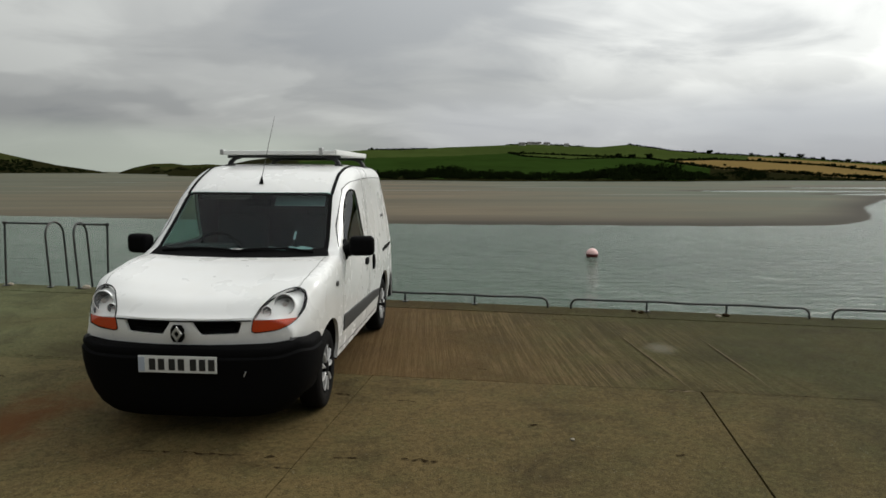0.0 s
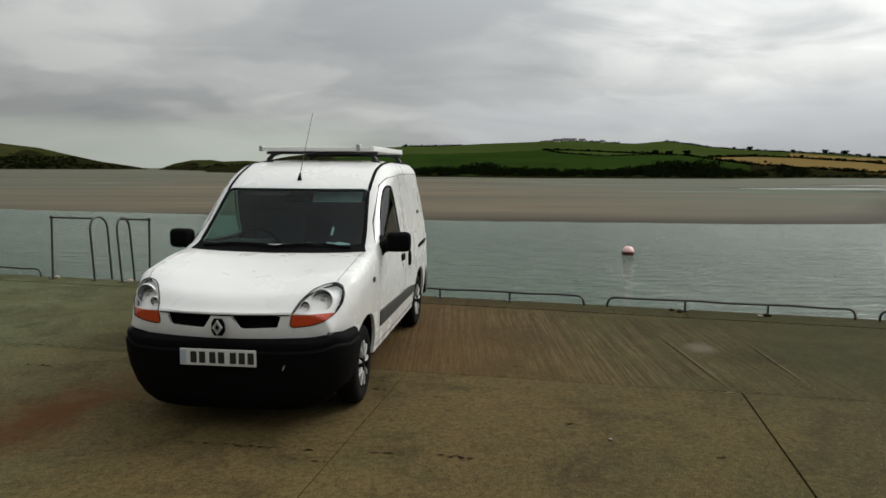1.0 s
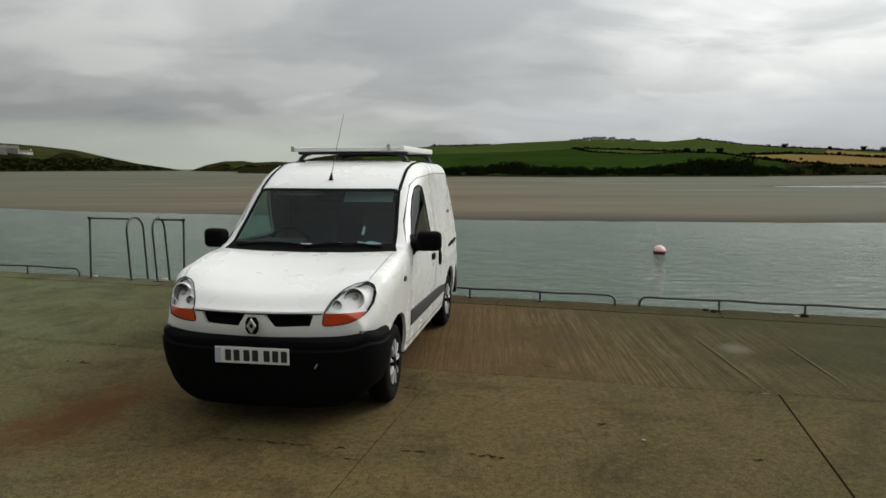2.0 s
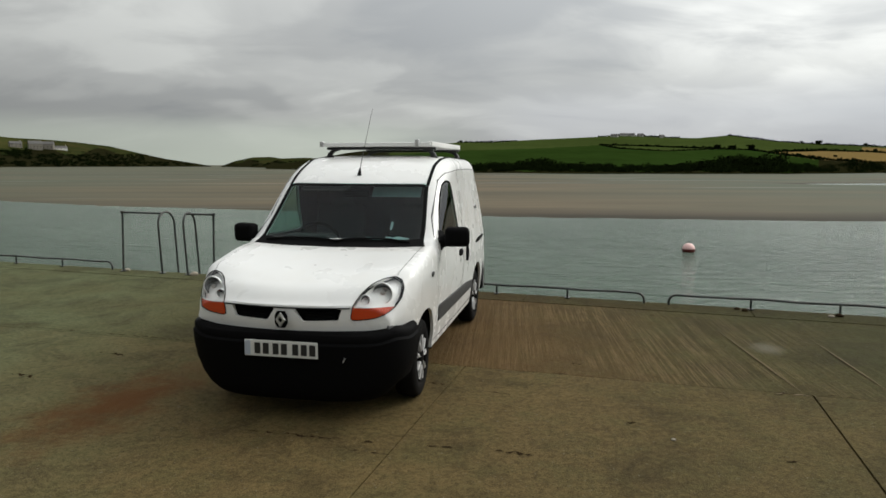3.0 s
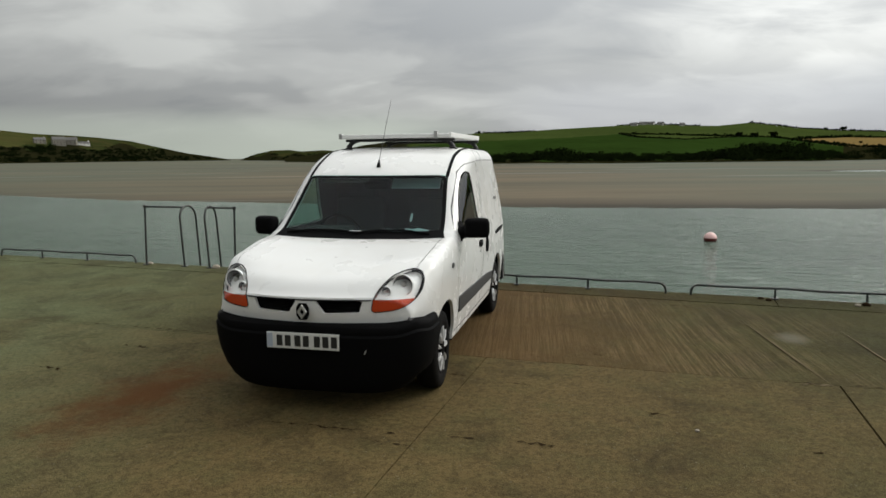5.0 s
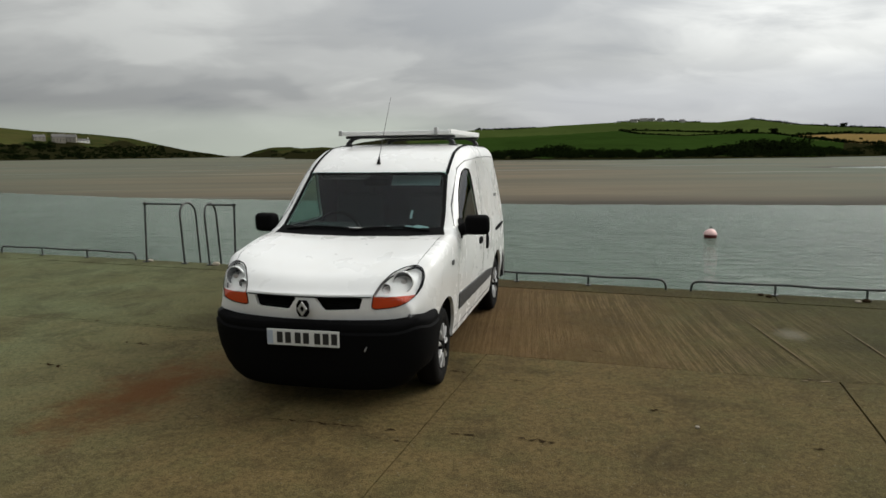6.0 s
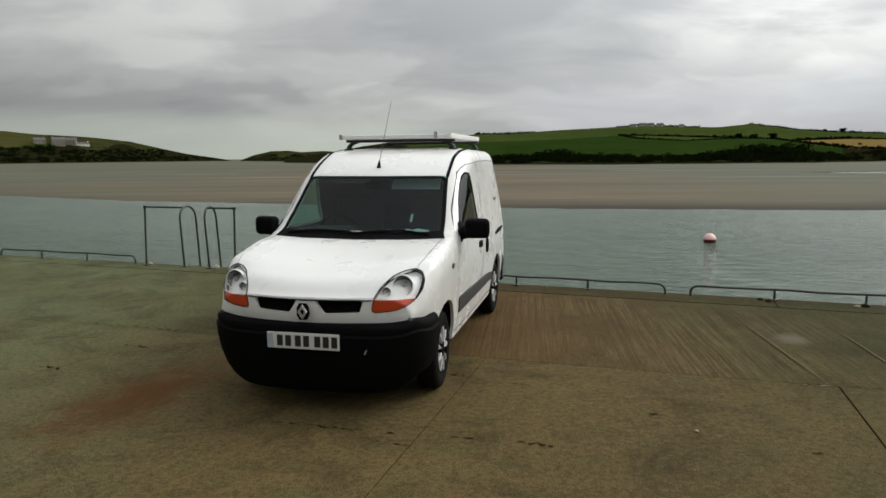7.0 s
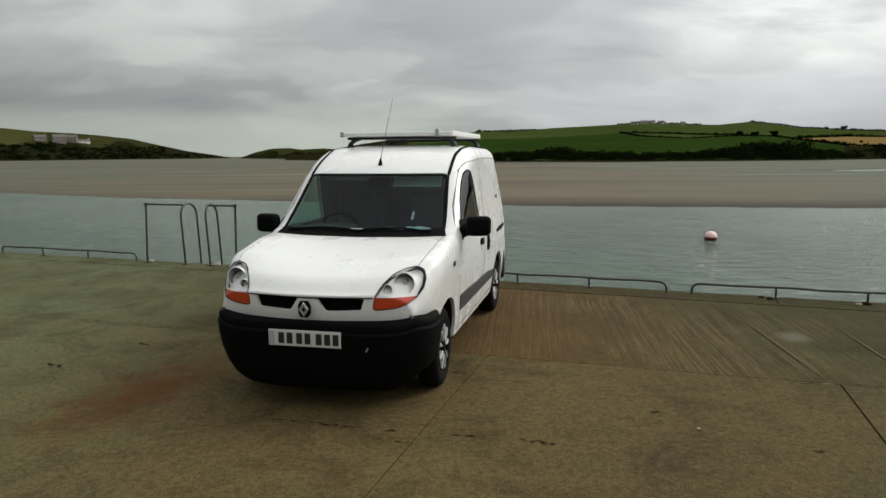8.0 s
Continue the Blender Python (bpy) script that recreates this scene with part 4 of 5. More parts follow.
# stations from nose to tail: place along the van, backward bow of the sides, half profile from sill to centre line
STATIONS = [
    (-0.80, 0.16, [(0.44, 0.28), (0.48, 0.42), (0.57, 0.54), (0.685, 0.648), (0.68, 0.715), (0.61, 0.775), (0.49, 0.797), (0.26, 0.798), (0, 0.80)]),
    (-0.70, 0.15, [(0.60, 0.28), (0.66, 0.42), (0.715, 0.56), (0.76, 0.69), (0.757, 0.80), (0.70, 0.888), (0.56, 0.915), (0.28, 0.905), (0, 0.898)]),
    (-0.45, 0.09, [(0.70, 0.28), (0.74, 0.42), (0.79, 0.60), (0.815, 0.79), (0.815, 0.93), (0.765, 1.012), (0.60, 1.02), (0.31, 0.995), (0, 0.982)]),
    (0.0, 0.07, [(0.765, 0.28), (0.795, 0.42), (0.81, 0.62), (0.825, 0.84), (0.828, 1.0), (0.79, 1.085), (0.64, 1.095), (0.33, 1.086), (0, 1.08)]),
    (0.22, 0.09, [(0.765, 0.28), (0.785, 0.42), (0.803, 0.64), (0.818, 0.85), (0.824, 1.02), (0.795, 1.10), (0.69, 1.112), (0.36, 1.106), (0, 1.105)]),
    (0.47, 0.11, SILL + [(0.815, 1.05), (0.79, 1.21), (0.71, 1.33), (0.36, 1.35), (0, 1.355)]),
    (0.70, 0.12, SILL + [(0.805, 1.08), (0.775, 1.34), (0.685, 1.548), (0.34, 1.58), (0, 1.585)]),
    (0.80, 0.11, SILL + [(0.80, 1.10), (0.77, 1.41), (0.685, 1.61), (0.34, 1.64), (0, 1.648)]),
    (0.95, 0.08, SILL + [(0.80, 1.11), (0.765, 1.48), (0.69, 1.676), (0.36, 1.712), (0, 1.72)]),
    (1.10, 0.05, SILL + [(0.80, 1.12), (0.760, 1.53), (0.692, 1.725), (0.38, 1.770), (0, 1.778)]),
    (1.30, 0.02, SILL + [(0.80, 1.12), (0.756, 1.55), (0.702, 1.775), (0.39, 1.812), (0, 1.818)]),
    (1.60, 0.0, SILL + [(0.80, 1.12), (0.753, 1.56), (0.703, 1.797), (0.40, 1.838), (0, 1.842)]),
    (2.60, 0.0, SILL + [(0.80, 1.12), (0.750, 1.56), (0.685, 1.785), (0.40, 1.832), (0, 1.84)]),
    (3.00, -0.04, SILL + [(0.79, 1.12), (0.715, 1.52), (0.635, 1.765), (0.37, 1.815), (0, 1.825)]),
    (3.12, -0.06, [(0.75, 0.28), (0.77, 0.42), (0.785, 0.64), (0.795, 0.86), (0.77, 1.10), (0.69, 1.48), (0.59, 1.705), (0.35, 1.755), (0, 1.765)]),
]


def spline(P, n):
    """A smooth run of n points through the points P (rows of an array)."""
    P = np.array(P, float)
    Q = np.vstack([2 * P[0] - P[1], P, 2 * P[-1] - P[-2]])
    out = []
    for t in np.linspace(0, len(P) - 1 - 1e-9, n):
        i, f = int(t), t - int(t)
        a, b, c, d = Q[i:i + 4]
        out.append(0.5 * (2 * b + (c - a) * f + (2 * a - 5 * b + 4 * c - d) * f * f + (3 * b - a - 3 * c + d) * f ** 3))
    return np.array(out)


def van_shell():
    """The outer skin of the body: rings from nose to tail, and two end caps."""
    vs = np.array([s[0] for s in STATIONS])
    prof = np.array([s[2] for s in STATIONS])
    K = 40
    fine = sorted(set(list(np.linspace(-0.80, 1.2, 81)) + list(np.linspace(1.2, 3.12, 40))))
    half = []
    for v in fine:
        # soften the stations a little along the van, but not across the foot of the windscreen
        acc, wsum = 0, 0
        for dv in (-0.05, -0.025, 0, 0.025, 0.05):
            if (v + dv - 0.22) * (v - 0.22) < 0:
                continue
            q = np.stack([[np.interp(v + dv, vs, prof[:, k, c]) for c in (0, 1)] for k in range(9)])
            acc, wsum = acc + q, wsum + 1
        half.append(spline(acc / wsum, K))
    bows = np.interp(fine, vs, [s[1] for s in STATIONS])
    bm = bmesh.new()

    def ring(pts, v, bow):
        row = [bm.verts.new((-u, v + bow * (u / 0.8) ** 2, z)) for u, z in pts]
        row += [bm.verts.new((u, v + bow * (u / 0.8) ** 2, z)) for u, z in pts[-2::-1]]
        return row
    rings = [ring(p, v, b) for p, v, b in zip(half, fine, bows)]

    def cap(pts, v, bow, sign):
        out = []
        for k in np.linspace(0.94, 0.02, 12):
            q = [(min(u, float(np.interp(0.28 + (z - 0.28) * k, [0.28, 0.45, 0.56, 0.62], [0.44, 0.48, 0.58, 0.80]))) if sign < 0 else u, 0.28 + (z - 0.28) * k) for u, z in pts]
            out.append(ring(q, v + (0.05 * min(1.0, max(0.0, (0.8 - k) * 3)) if sign < 0 else 0.035 * math.sin(min(1, (1 - k) * 2.2) * math.pi / 2)), bow))
        return out
    front, back = cap(half[0], fine[0], bows[0], -1), cap(half[-1], fine[-1], bows[-1], 1)
    seq = front[::-1] + rings + back
    for a, b in zip(seq, seq[1:]):
        for i in range(len(a) - 1):
            bm.faces.new((a[i], a[i + 1], b[i + 1], b[i]))
    bmesh.ops.remove_doubles(bm, verts=bm.verts[:], dist=1e-4)
    bmesh.ops.recalc_face_normals(bm, faces=bm.faces[:])
    return bm


shell = van_shell()
skin = BVHTree.FromBMesh(shell)


def cast(axis, p, q):
    """The skin's point and normal under (p, q): seen from the front (u, z), a side (v, z) or above (u, v)."""
    o, d = {"front": ((p, -3, q), (0, 1, 0)), "left": ((-3, p, q), (1, 0, 0)), "right": ((3, p, q), (-1, 0, 0)), "top": ((p, q, 4), (0, 0, -1))}[axis]
    hit, n, _, _ = skin.ray_cast(Vector(o), Vector(d))
    if hit is None:
        hit, n, _, _ = skin.find_nearest(Vector(o) + Vector(d) * 2.3)
    if n.dot(Vector(d)) > 0:
        n = -n
    return hit, n


def spans(outline, q):
    xs = []
    for (x0, y0), (x1, y1) in zip(outline, outline[1:] + outline[:1]):
        if (y0 <= q) != (y1 <= q):
            xs.append(x0 + (x1 - x0) * (q - y0) / (y1 - y0))
    return (min(xs), max(xs)) if len(xs) > 1 else None


def patch(axis, outline, lift, rows=14, cols=14, skirt=0.006, bulge=0.0):
    """A panel that follows the skin inside an outline, lifted off it, with a rim."""
    outline = [tuple(p) for p in outline]
    lo, hi = min(p[1] for p in outline), max(p[1] for p in outline)
    bm = bmesh.new()
    grid, low = [], []
    for j in range(rows + 1):
        t = 0.5 - 0.5 * math.cos(math.pi * j / rows)
        q = lo + (hi - lo) * (0.002 + 0.996 * t)
        s = spans(outline, q)
        if not s:
            continue
        g, l = [], []
        for i in range(cols + 1):
            f = i / cols
            h, n = cast(axis, s[0] + (s[1] - s[0]) * f, q)
            swell = bulge * 16 * f * (1 - f) * t * (1 - t)
            g.append(bm.verts.new(h + n * (lift + swell)))
            l.append(bm.verts.new(h + n * (lift - skirt)) if j in (0, rows) or i in (0, cols) else None)
        grid.append(g)
        low.append(l)
    for a, b in zip(grid, grid[1:]):
        for i in range(cols):
            bm.faces.new((a[i], a[i + 1], b[i + 1], b[i]))
    R = len(grid) - 1
    for i in range(cols):
        for j in (0, R):
            if low[j][i] and low[j][i + 1]:
                bm.faces.new((grid[j][i], grid[j][i + 1], low[j][i + 1], low[j][i]))
    for j in range(R):
        for i in (0, cols):
            if low[j][i] and low[j + 1][i]:
                bm.faces.new((grid[j][i], grid[j + 1][i], low[j + 1][i], low[j][i]))
    return bm


def ribbon(axis, pts, width, lift=0.002, closed=False, n=None):
    """A narrow strip that follows the skin along a line."""
    P = [Vector(p) for p in pts]
    if closed:
        P = P + [P[0]]
    D = []
    for a, b in zip(P, P[1:]):
        k = max(1, int((b - a).length / 0.03))
        D += [a.lerp(b, i / k) for i in range(k)]
    D.append(P[-1])
    bm = bmesh.new()
    rows = []
    for i, p in enumerate(D):
        if closed and i == len(D) - 1:
            rows.append(rows[0])
            break
        prev, nxt = D[i - 1] if i else (D[-2] if closed else D[0]), D[min(i + 1, len(D) - 1)]
        t = nxt - prev
        t = t.normalized() if t.length > 1e-9 else Vector((1, 0))
        nrm = Vector((-t.y, t.x))
        row = []
        for s, l in ((-1, lift - 0.004), (-0.85, lift), (0.85, lift), (1, lift - 0.004)):
            q = p + nrm * s * width / 2
            h, nn = cast(axis, q.x, q.y)
            row.append(bm.verts.new(h + nn * l))
        rows.append(row)
    for a, b in zip(rows, rows[1:]):
        for k in range(3):
            bm.faces.new((a[k], a[k + 1], b[k + 1], b[k]))
    return bm


# openings, as outlines on the skin
SCREEN = rounded([(-0.685, 1.115), (0.685, 1.115), (0.612, 1.572), (-0.612, 1.572)], 5, 0.06)
SIDEWIN = rounded([(0.475, 1.135), (1.38, 1.125), (1.30, 1.27), (1.235, 1.43), (1.175, 1.59), (1.02, 1.612), (0.915, 1.582), (0.80, 1.498), (0.655, 1.362)], 5, 0.3)
LAMP = rounded([(0.447, 0.718), (0.462, 0.81), (0.492, 0.878), (0.548, 0.94), (0.612, 0.968), (0.685, 0.980), (0.732, 0.958), (0.752, 0.91), (0.748, 0.85), (0.720, 0.80), (0.680, 0.764), (0.603, 0.733)], 4, 0.3)
GRILLE = rounded([(0.127, 0.708), (0.368, 0.718), (0.394, 0.797), (0.066, 0.797)], 4, 0.10)
AXLE_F, AXLE_R, TYRE_R = -0.05, 2.54, 0.295


def flip(outline):
    return [(-x, y) for x, y in outline][::-1]


def turned(bm, m):
    bmesh.ops.transform(bm, matrix=m, verts=bm.verts[:])
    return bm


FRONTWARD = Matrix(((1, 0, 0, 0), (0, 0, 1, 0), (0, 1, 0, 0), (0, 0, 0, 1)))
SIDEWARD = Matrix(((0, 0, 1, 0), (1, 0, 0, 0), (0, 1, 0, 0), (0, 0, 0, 1)))


def carve(bm, cutters):
    me = bpy.data.meshes.new("body")
    bm.to_mesh(me)
    me.materials.append(WHITE)
    me.materials.append(CABIN)
    body = new("body", me)
    sol = body.modifiers.new("thick", "SOLIDIFY")
    sol.thickness, sol.offset, sol.material_offset = 0.025, -1, 1
    made = []
    for c in cutters:
        bmesh.ops.recalc_face_normals(c, faces=c.faces[:])
        cm = bpy.data.meshes.new("cutter")
        c.to_mesh(cm)
        c.free()
        co = new("cutter", cm)
        made.append(co)
        mod = body.modifiers.new("cut", "BOOLEAN")
        mod.operation, mod.object, mod.solver = "DIFFERENCE", co, "EXACT"
    bpy.context.view_layer.update()
    got = bpy.data.meshes.new_from_object(body.evaluated_get(bpy.context.evaluated_depsgraph_get()))
    body.modifiers.clear()
    body.data = got
    for co in made:
        bpy.data.objects.remove(co)
    return body


cutters = [turned(prism(SCREEN, -0.1, 1.25), FRONTWARD), turned(prism(SIDEWIN, -1.2, 1.2), SIDEWARD)]
for o in (LAMP, flip(LAMP)):
    cutters.append(turned(prism(o, -1.3, -0.12), FRONTWARD))
for o in (GRILLE, flip(GRILLE)):
    cutters.append(turned(prism(o, -1.3, -0.5), FRONTWARD))
for v in (AXLE_F, AXLE_R):
    for s in (-1, 1):
        arch = [(v + 0.348 * math.cos(t), 0.325 + 0.348 * math.sin(t)) for t in np.linspace(0, 2 * math.pi, 48, endpoint=False)]
        cutters.append(turned(prism(arch, 0.5 * s, 1.1 * s), SIDEWARD))
# the skin ends behind the bumper
open_shell = shell.copy()
bmesh.ops.delete(open_shell, geom=[f for f in open_shell.faces if all(q.co.z < 0.56 and q.co.y < -0.40 for q in f.verts)], context="FACES")
body = carve(open_shell, cutters)
open_shell.free()
body.name = "body"
body.data.polygons.foreach_set("use_smooth", [True] * len(body.data.polygons))
body.data.set_sharp_from_angle(angle=radians(55))
body.parent = van

# bumper: a wrapped band with its own profile
BUMP_PROFILE = [(-0.25, 0.17), (-0.14, 0.148), (-0.07, 0.152), (-0.03, 0.20), (-0.008, 0.29), (0.012, 0.40), (0.026, 0.50), (0.032, 0.562), (0.018, 0.577), (0.022, 0.602), (0.012, 0.628), (-0.012, 0.641), (-0.09, 0.646)]


def bumper_mesh():
    bm = bmesh.new()
    cols = []
    for t in np.linspace(-1, 1, 61):
        a = t * math.pi / 2
        su, cv = abs(math.sin(a)) ** 0.62, abs(math.cos(a)) ** 0.62
        col = []
        for d, z in BUMP_PROFILE:
            lift = 0.022 * abs(t) ** 3 + 0.024 * math.exp(-((abs(t) - 0.66) / 0.15) ** 2) if z > 0.5 else 0.0
            lower = 0.10 * abs(t) ** 3 if z < 0.25 else 0.0
            u = math.copysign((0.795 + d * 0.8) * su * (1.0 - 0.055 * max(0.0, 0.42 - z) / 0.2), t) + 0.012
            v = -0.40 - (0.42 + d) * cv
            col.append(bm.verts.new((u, v, z + lift + lower)))
        cols.append(col)
    for a, b in zip(cols, cols[1:]):
        for k in range(len(a) - 1):
            bm.faces.new((a[k], b[k], b[k + 1], a[k + 1]))
    return bm


bumper = part("front_bumper", bumper_mesh(), PLASTIC, van, "matt black plastic bumper", smooth=True)
part("tow_eye_cover", box((0.007, 0.012, 0.035), pose(0.43, -0.832, 0.47, 0, 25, 0), 0.004), ALU, bumper)
part("rear_bumper", box((1.58, 0.14, 0.30), pose(0, 3.13, 0.42), 0.04, 3), PLASTIC, van, smooth=False)
part("floor_pan", box((1.20, 3.3, 0.16), pose(0, 1.4, 0.225), 0.03), DARK, van)
part("bulkhead", box((1.42, 0.03, 1.25), pose(0, 1.62, 0.98), 0.005), SEAT, van)

# number plate, with bars in place of its characters
plate = part("number_plate", box((0.52, 0.008, 0.111), pose(0, -0.862, 0.533), 0.004), PLATE, van, "white number plate with dark bars")
part("band", box((0.04, 0.004, 0.095), pose(-0.236, -0.867, 0.533)), PLATE_BAND, plate)
for k, u in enumerate((-0.165, -0.105, -0.035, 0.025, 0.105, 0.165, 0.225)):
    part("bar", box((0.042, 0.004, 0.075), pose(u, -0.868, 0.533), 0.0015, 1), PLATE_INK, plate)

# bonnet, grille, badge
HALF_BONNET = [(0.25, -0.785), (0.455, -0.745), (0.485, -0.675), (0.535, -0.60), (0.60, -0.53), (0.672, -0.47), (0.706, -0.35), (0.712, 0.0), (0.708, 0.265), (0.45, 0.205)]
BONNET = [(0, -0.797)] + HALF_BONNET + [(0, 0.185)] + flip(HALF_BONNET)
part("bonnet", patch("top", BONNET, 0.002, 36, 32, 0.012), WHITE, van, smooth=True)
for s in (-1, 1):
    part("bonnet_seam", ribbon("top", [(s * 0.69, -0.45), (s * 0.708, -0.35), (s * 0.714, -0.1), (s * 0.714, 0.1), (s * 0.711, 0.255)], 0.003, 0.0018), TRIMGREY, van)
part("bonnet_seam", ribbon("front", [(-0.45, 0.803), (-0.25, 0.801), (0, 0.800), (0.25, 0.801), (0.45, 0.803)], 0.009, 0.005), DARK, van)
for o in (GRILLE, flip(GRILLE)):
    g = part("grille", box((0.45, 0.02, 0.15), pose(math.copysign(0.236, o[0][0]), -0.70, 0.742)), DARK, van, "black slatted grille")
    u0, u1 = min(p[0] for p in o) + 0.055, max(p[0] for p in o) - 0.055
    for z in (0.722, 0.743, 0.764):
        part("slat", box((u1 - u0, 0.03, 0.007), pose((u0 + u1) / 2, -0.73, z, 20, 0, 0)), DARK, g)


def ngon_ring(r_out, r_in, sx, depth, n=4, turn=0.0):
    bm = bmesh.new()
    rings = []
    for d, r in ((0, r_out), (-depth, r_out * 0.93), (-depth, r_in * 1.06), (0, r_in)):
        rings.append([bm.verts.new((sx * r * math.cos(turn + 2 * math.pi * k / n), d, r * math.sin(turn + 2 * math.pi * k / n))) for k in range(n)])
    for a, b in zip(rings, rings[1:]):
        for k in range(n):
            bm.faces.new((a[k], a[(k + 1) % n], b[(k + 1) % n], b[k]))
    return bm


badge_back = [(0.026, 0.056), (0.044, 0.026), (0.044, -0.026), (0.026, -0.056), (-0.026, -0.056), (-0.044, -0.026), (-0.044, 0.026), (-0.026, 0.056)]
badge = part("badge", turned(prism(badge_back, -0.012, 0.0), Matrix.Translation((0, -0.838, 0.731)) @ FRONTWARD), PLASTIC, van, "dark badge plate with a silver diamond")
part("diamond", turned(ngon_ring(0.051, 0.024, 0.70, 0.012, 4, math.pi / 2), Matrix.Translation((0, -0.852, 0.731))), ALU, badge)

# headlamps
for s in (1, -1):
    o = LAMP if s > 0 else flip(LAMP)
    lamp = part("headlamp", patch("front", o, -0.030, 14, 14, 0.05), LAMPSILVER, van, "clear headlamp over an orange indicator", smooth=True)
    split = 0.806
    top = part("lens", patch("front", o, 0.004, 18, 18, 0.01, 0.004), LENS, lamp, smooth=True)
    top.visible_shadow = False
    part("indicator", patch("front", [(x, min(z, split)) for x, z in o], 0.0005, 12, 18, 0.03), ORANGE, lamp, "orange indicator glass", smooth=True)
    part("divider", ribbon("front", [(s * 0.475, split + 0.004), (s * 0.60, split + 0.003), (s * 0.715, split)], 0.010, 0.002), LAMPSILVER, lamp)
    # main bowl, fluted, with a bulb shield, and a small round lamp inboard of it
    for du, dz, r, depth in ((0.628, 0.888, 0.070, 0.075), (0.530, 0.853, 0.032, 0.035)):
        h, n = cast("front", s * du, dz)
        m = Matrix.Translation(h + Vector((0, 0.012, 0))) @ pose(0, 0, 0, 0, 0, 90)
        bm = lathe([(0.0, r), (depth * 0.45, r * 0.86), (depth * 0.8, r * 0.55), (depth, r * 0.2), (depth, 0.0005)], 44, "x")
        for q in bm.verts:
            f = 1 + 0.05 * (1 if int((math.atan2(q.co.z, q.co.y) + 7) * 7) % 2 else -1)
            q.co.x *= f
        part("reflector", turned(bm, m), LAMPBOWL, lamp, "silvered fluted reflector")
        part("bulb", turned(lathe([(depth * 0.1, 0.0005), (depth * 0.12, r * 0.24), (depth * 0.5, r * 0.28), (depth, r * 0.28)], 16, "x"), m), ALU, lamp, smooth=True)
        part("bezel", turned(lathe([(0.002, r * 0.94), (-0.005, r * 0.97), (-0.004, r * 1.04), (0.008, r * 1.06)], 36, "x"), m), LAMPSILVER, lamp, smooth=True)
    part("seal", ribbon("front", o, 0.006, 0.004, closed=True), PLASTIC, lamp)

# windscreen and its black border
screen_outline = rounded([(-0.70, 1.122), (0.70, 1.122), (0.628, 1.590), (-0.628, 1.590)], 5, 0.05)
screen = part("windscreen", patch("front", screen_outline, 0.001, 22, 24, 0.004), SCREEN_GLASS, van, "tinted windscreen", smooth=True)
screen.visible_shadow = False
part("screen_border", ribbon("front", rounded([(-0.682, 1.132), (0.682, 1.132), (0.614, 1.577), (-0.614, 1.577)], 5, 0.05), 0.020, 0.003, closed=True), PLASTIC, screen)
for s in (-1, 1):
    part("screen_moulding", ribbon("top", [(s * 0.698, 0.285), (s * 0.684, 0.43), (s * 0.655, 0.615), (s * 0.627, 0.80)], 0.016, 0.004), PLASTIC, van, "black windscreen edge moulding")
    line_pts = [(s * 0.629, 0.79), (s * 0.625, 0.95), (s * 0.618, 1.13), (s * 0.628, 1.30), (s * 0.640, 1.7), (s * 0.638, 2.3), (s * 0.61, 2.95)]
    part("roof_moulding", ribbon("top", line_pts, 0.028, 0.006), PLASTIC, van, "black roof moulding")

part("cowl", ribbon("top", [(-0.71, 0.295), (-0.58, 0.25), (-0.40, 0.22), (0, 0.20), (0.40, 0.22), (0.58, 0.25), (0.71, 0.295)], 0.11, 0.006), PLASTIC, van, "black plastic scuttle")
part("screen_border", ribbon("front", [(-0.68, 1.130), (-0.3, 1.129), (0, 1.129), (0.3, 1.129), (0.68, 1.130)], 0.044, 0.004), PLASTIC, screen)

# wipers
for u0, u1, z1 in ((-0.62, 0.02, 1.155), (-0.02, 0.60, 1.16)):
    bm = bmesh.new()
    pts = []
    for k in range(9):
        f = k / 8
        h, n = cast("front", u0 + (u1 - u0) * f, 1.128 + (z1 - 1.128) * f * (1 - f) * 2.4)
        pts.append(h + n * 0.018)
    tube_into(bm, pts, 0.009, 6)
    part("wiper", bm, PLASTIC, van)

def upper_half(bm):
    bmesh.ops.delete(bm, geom=[v for v in bm.verts if v.co.z < -0.06], context="VERTS")
    return bm


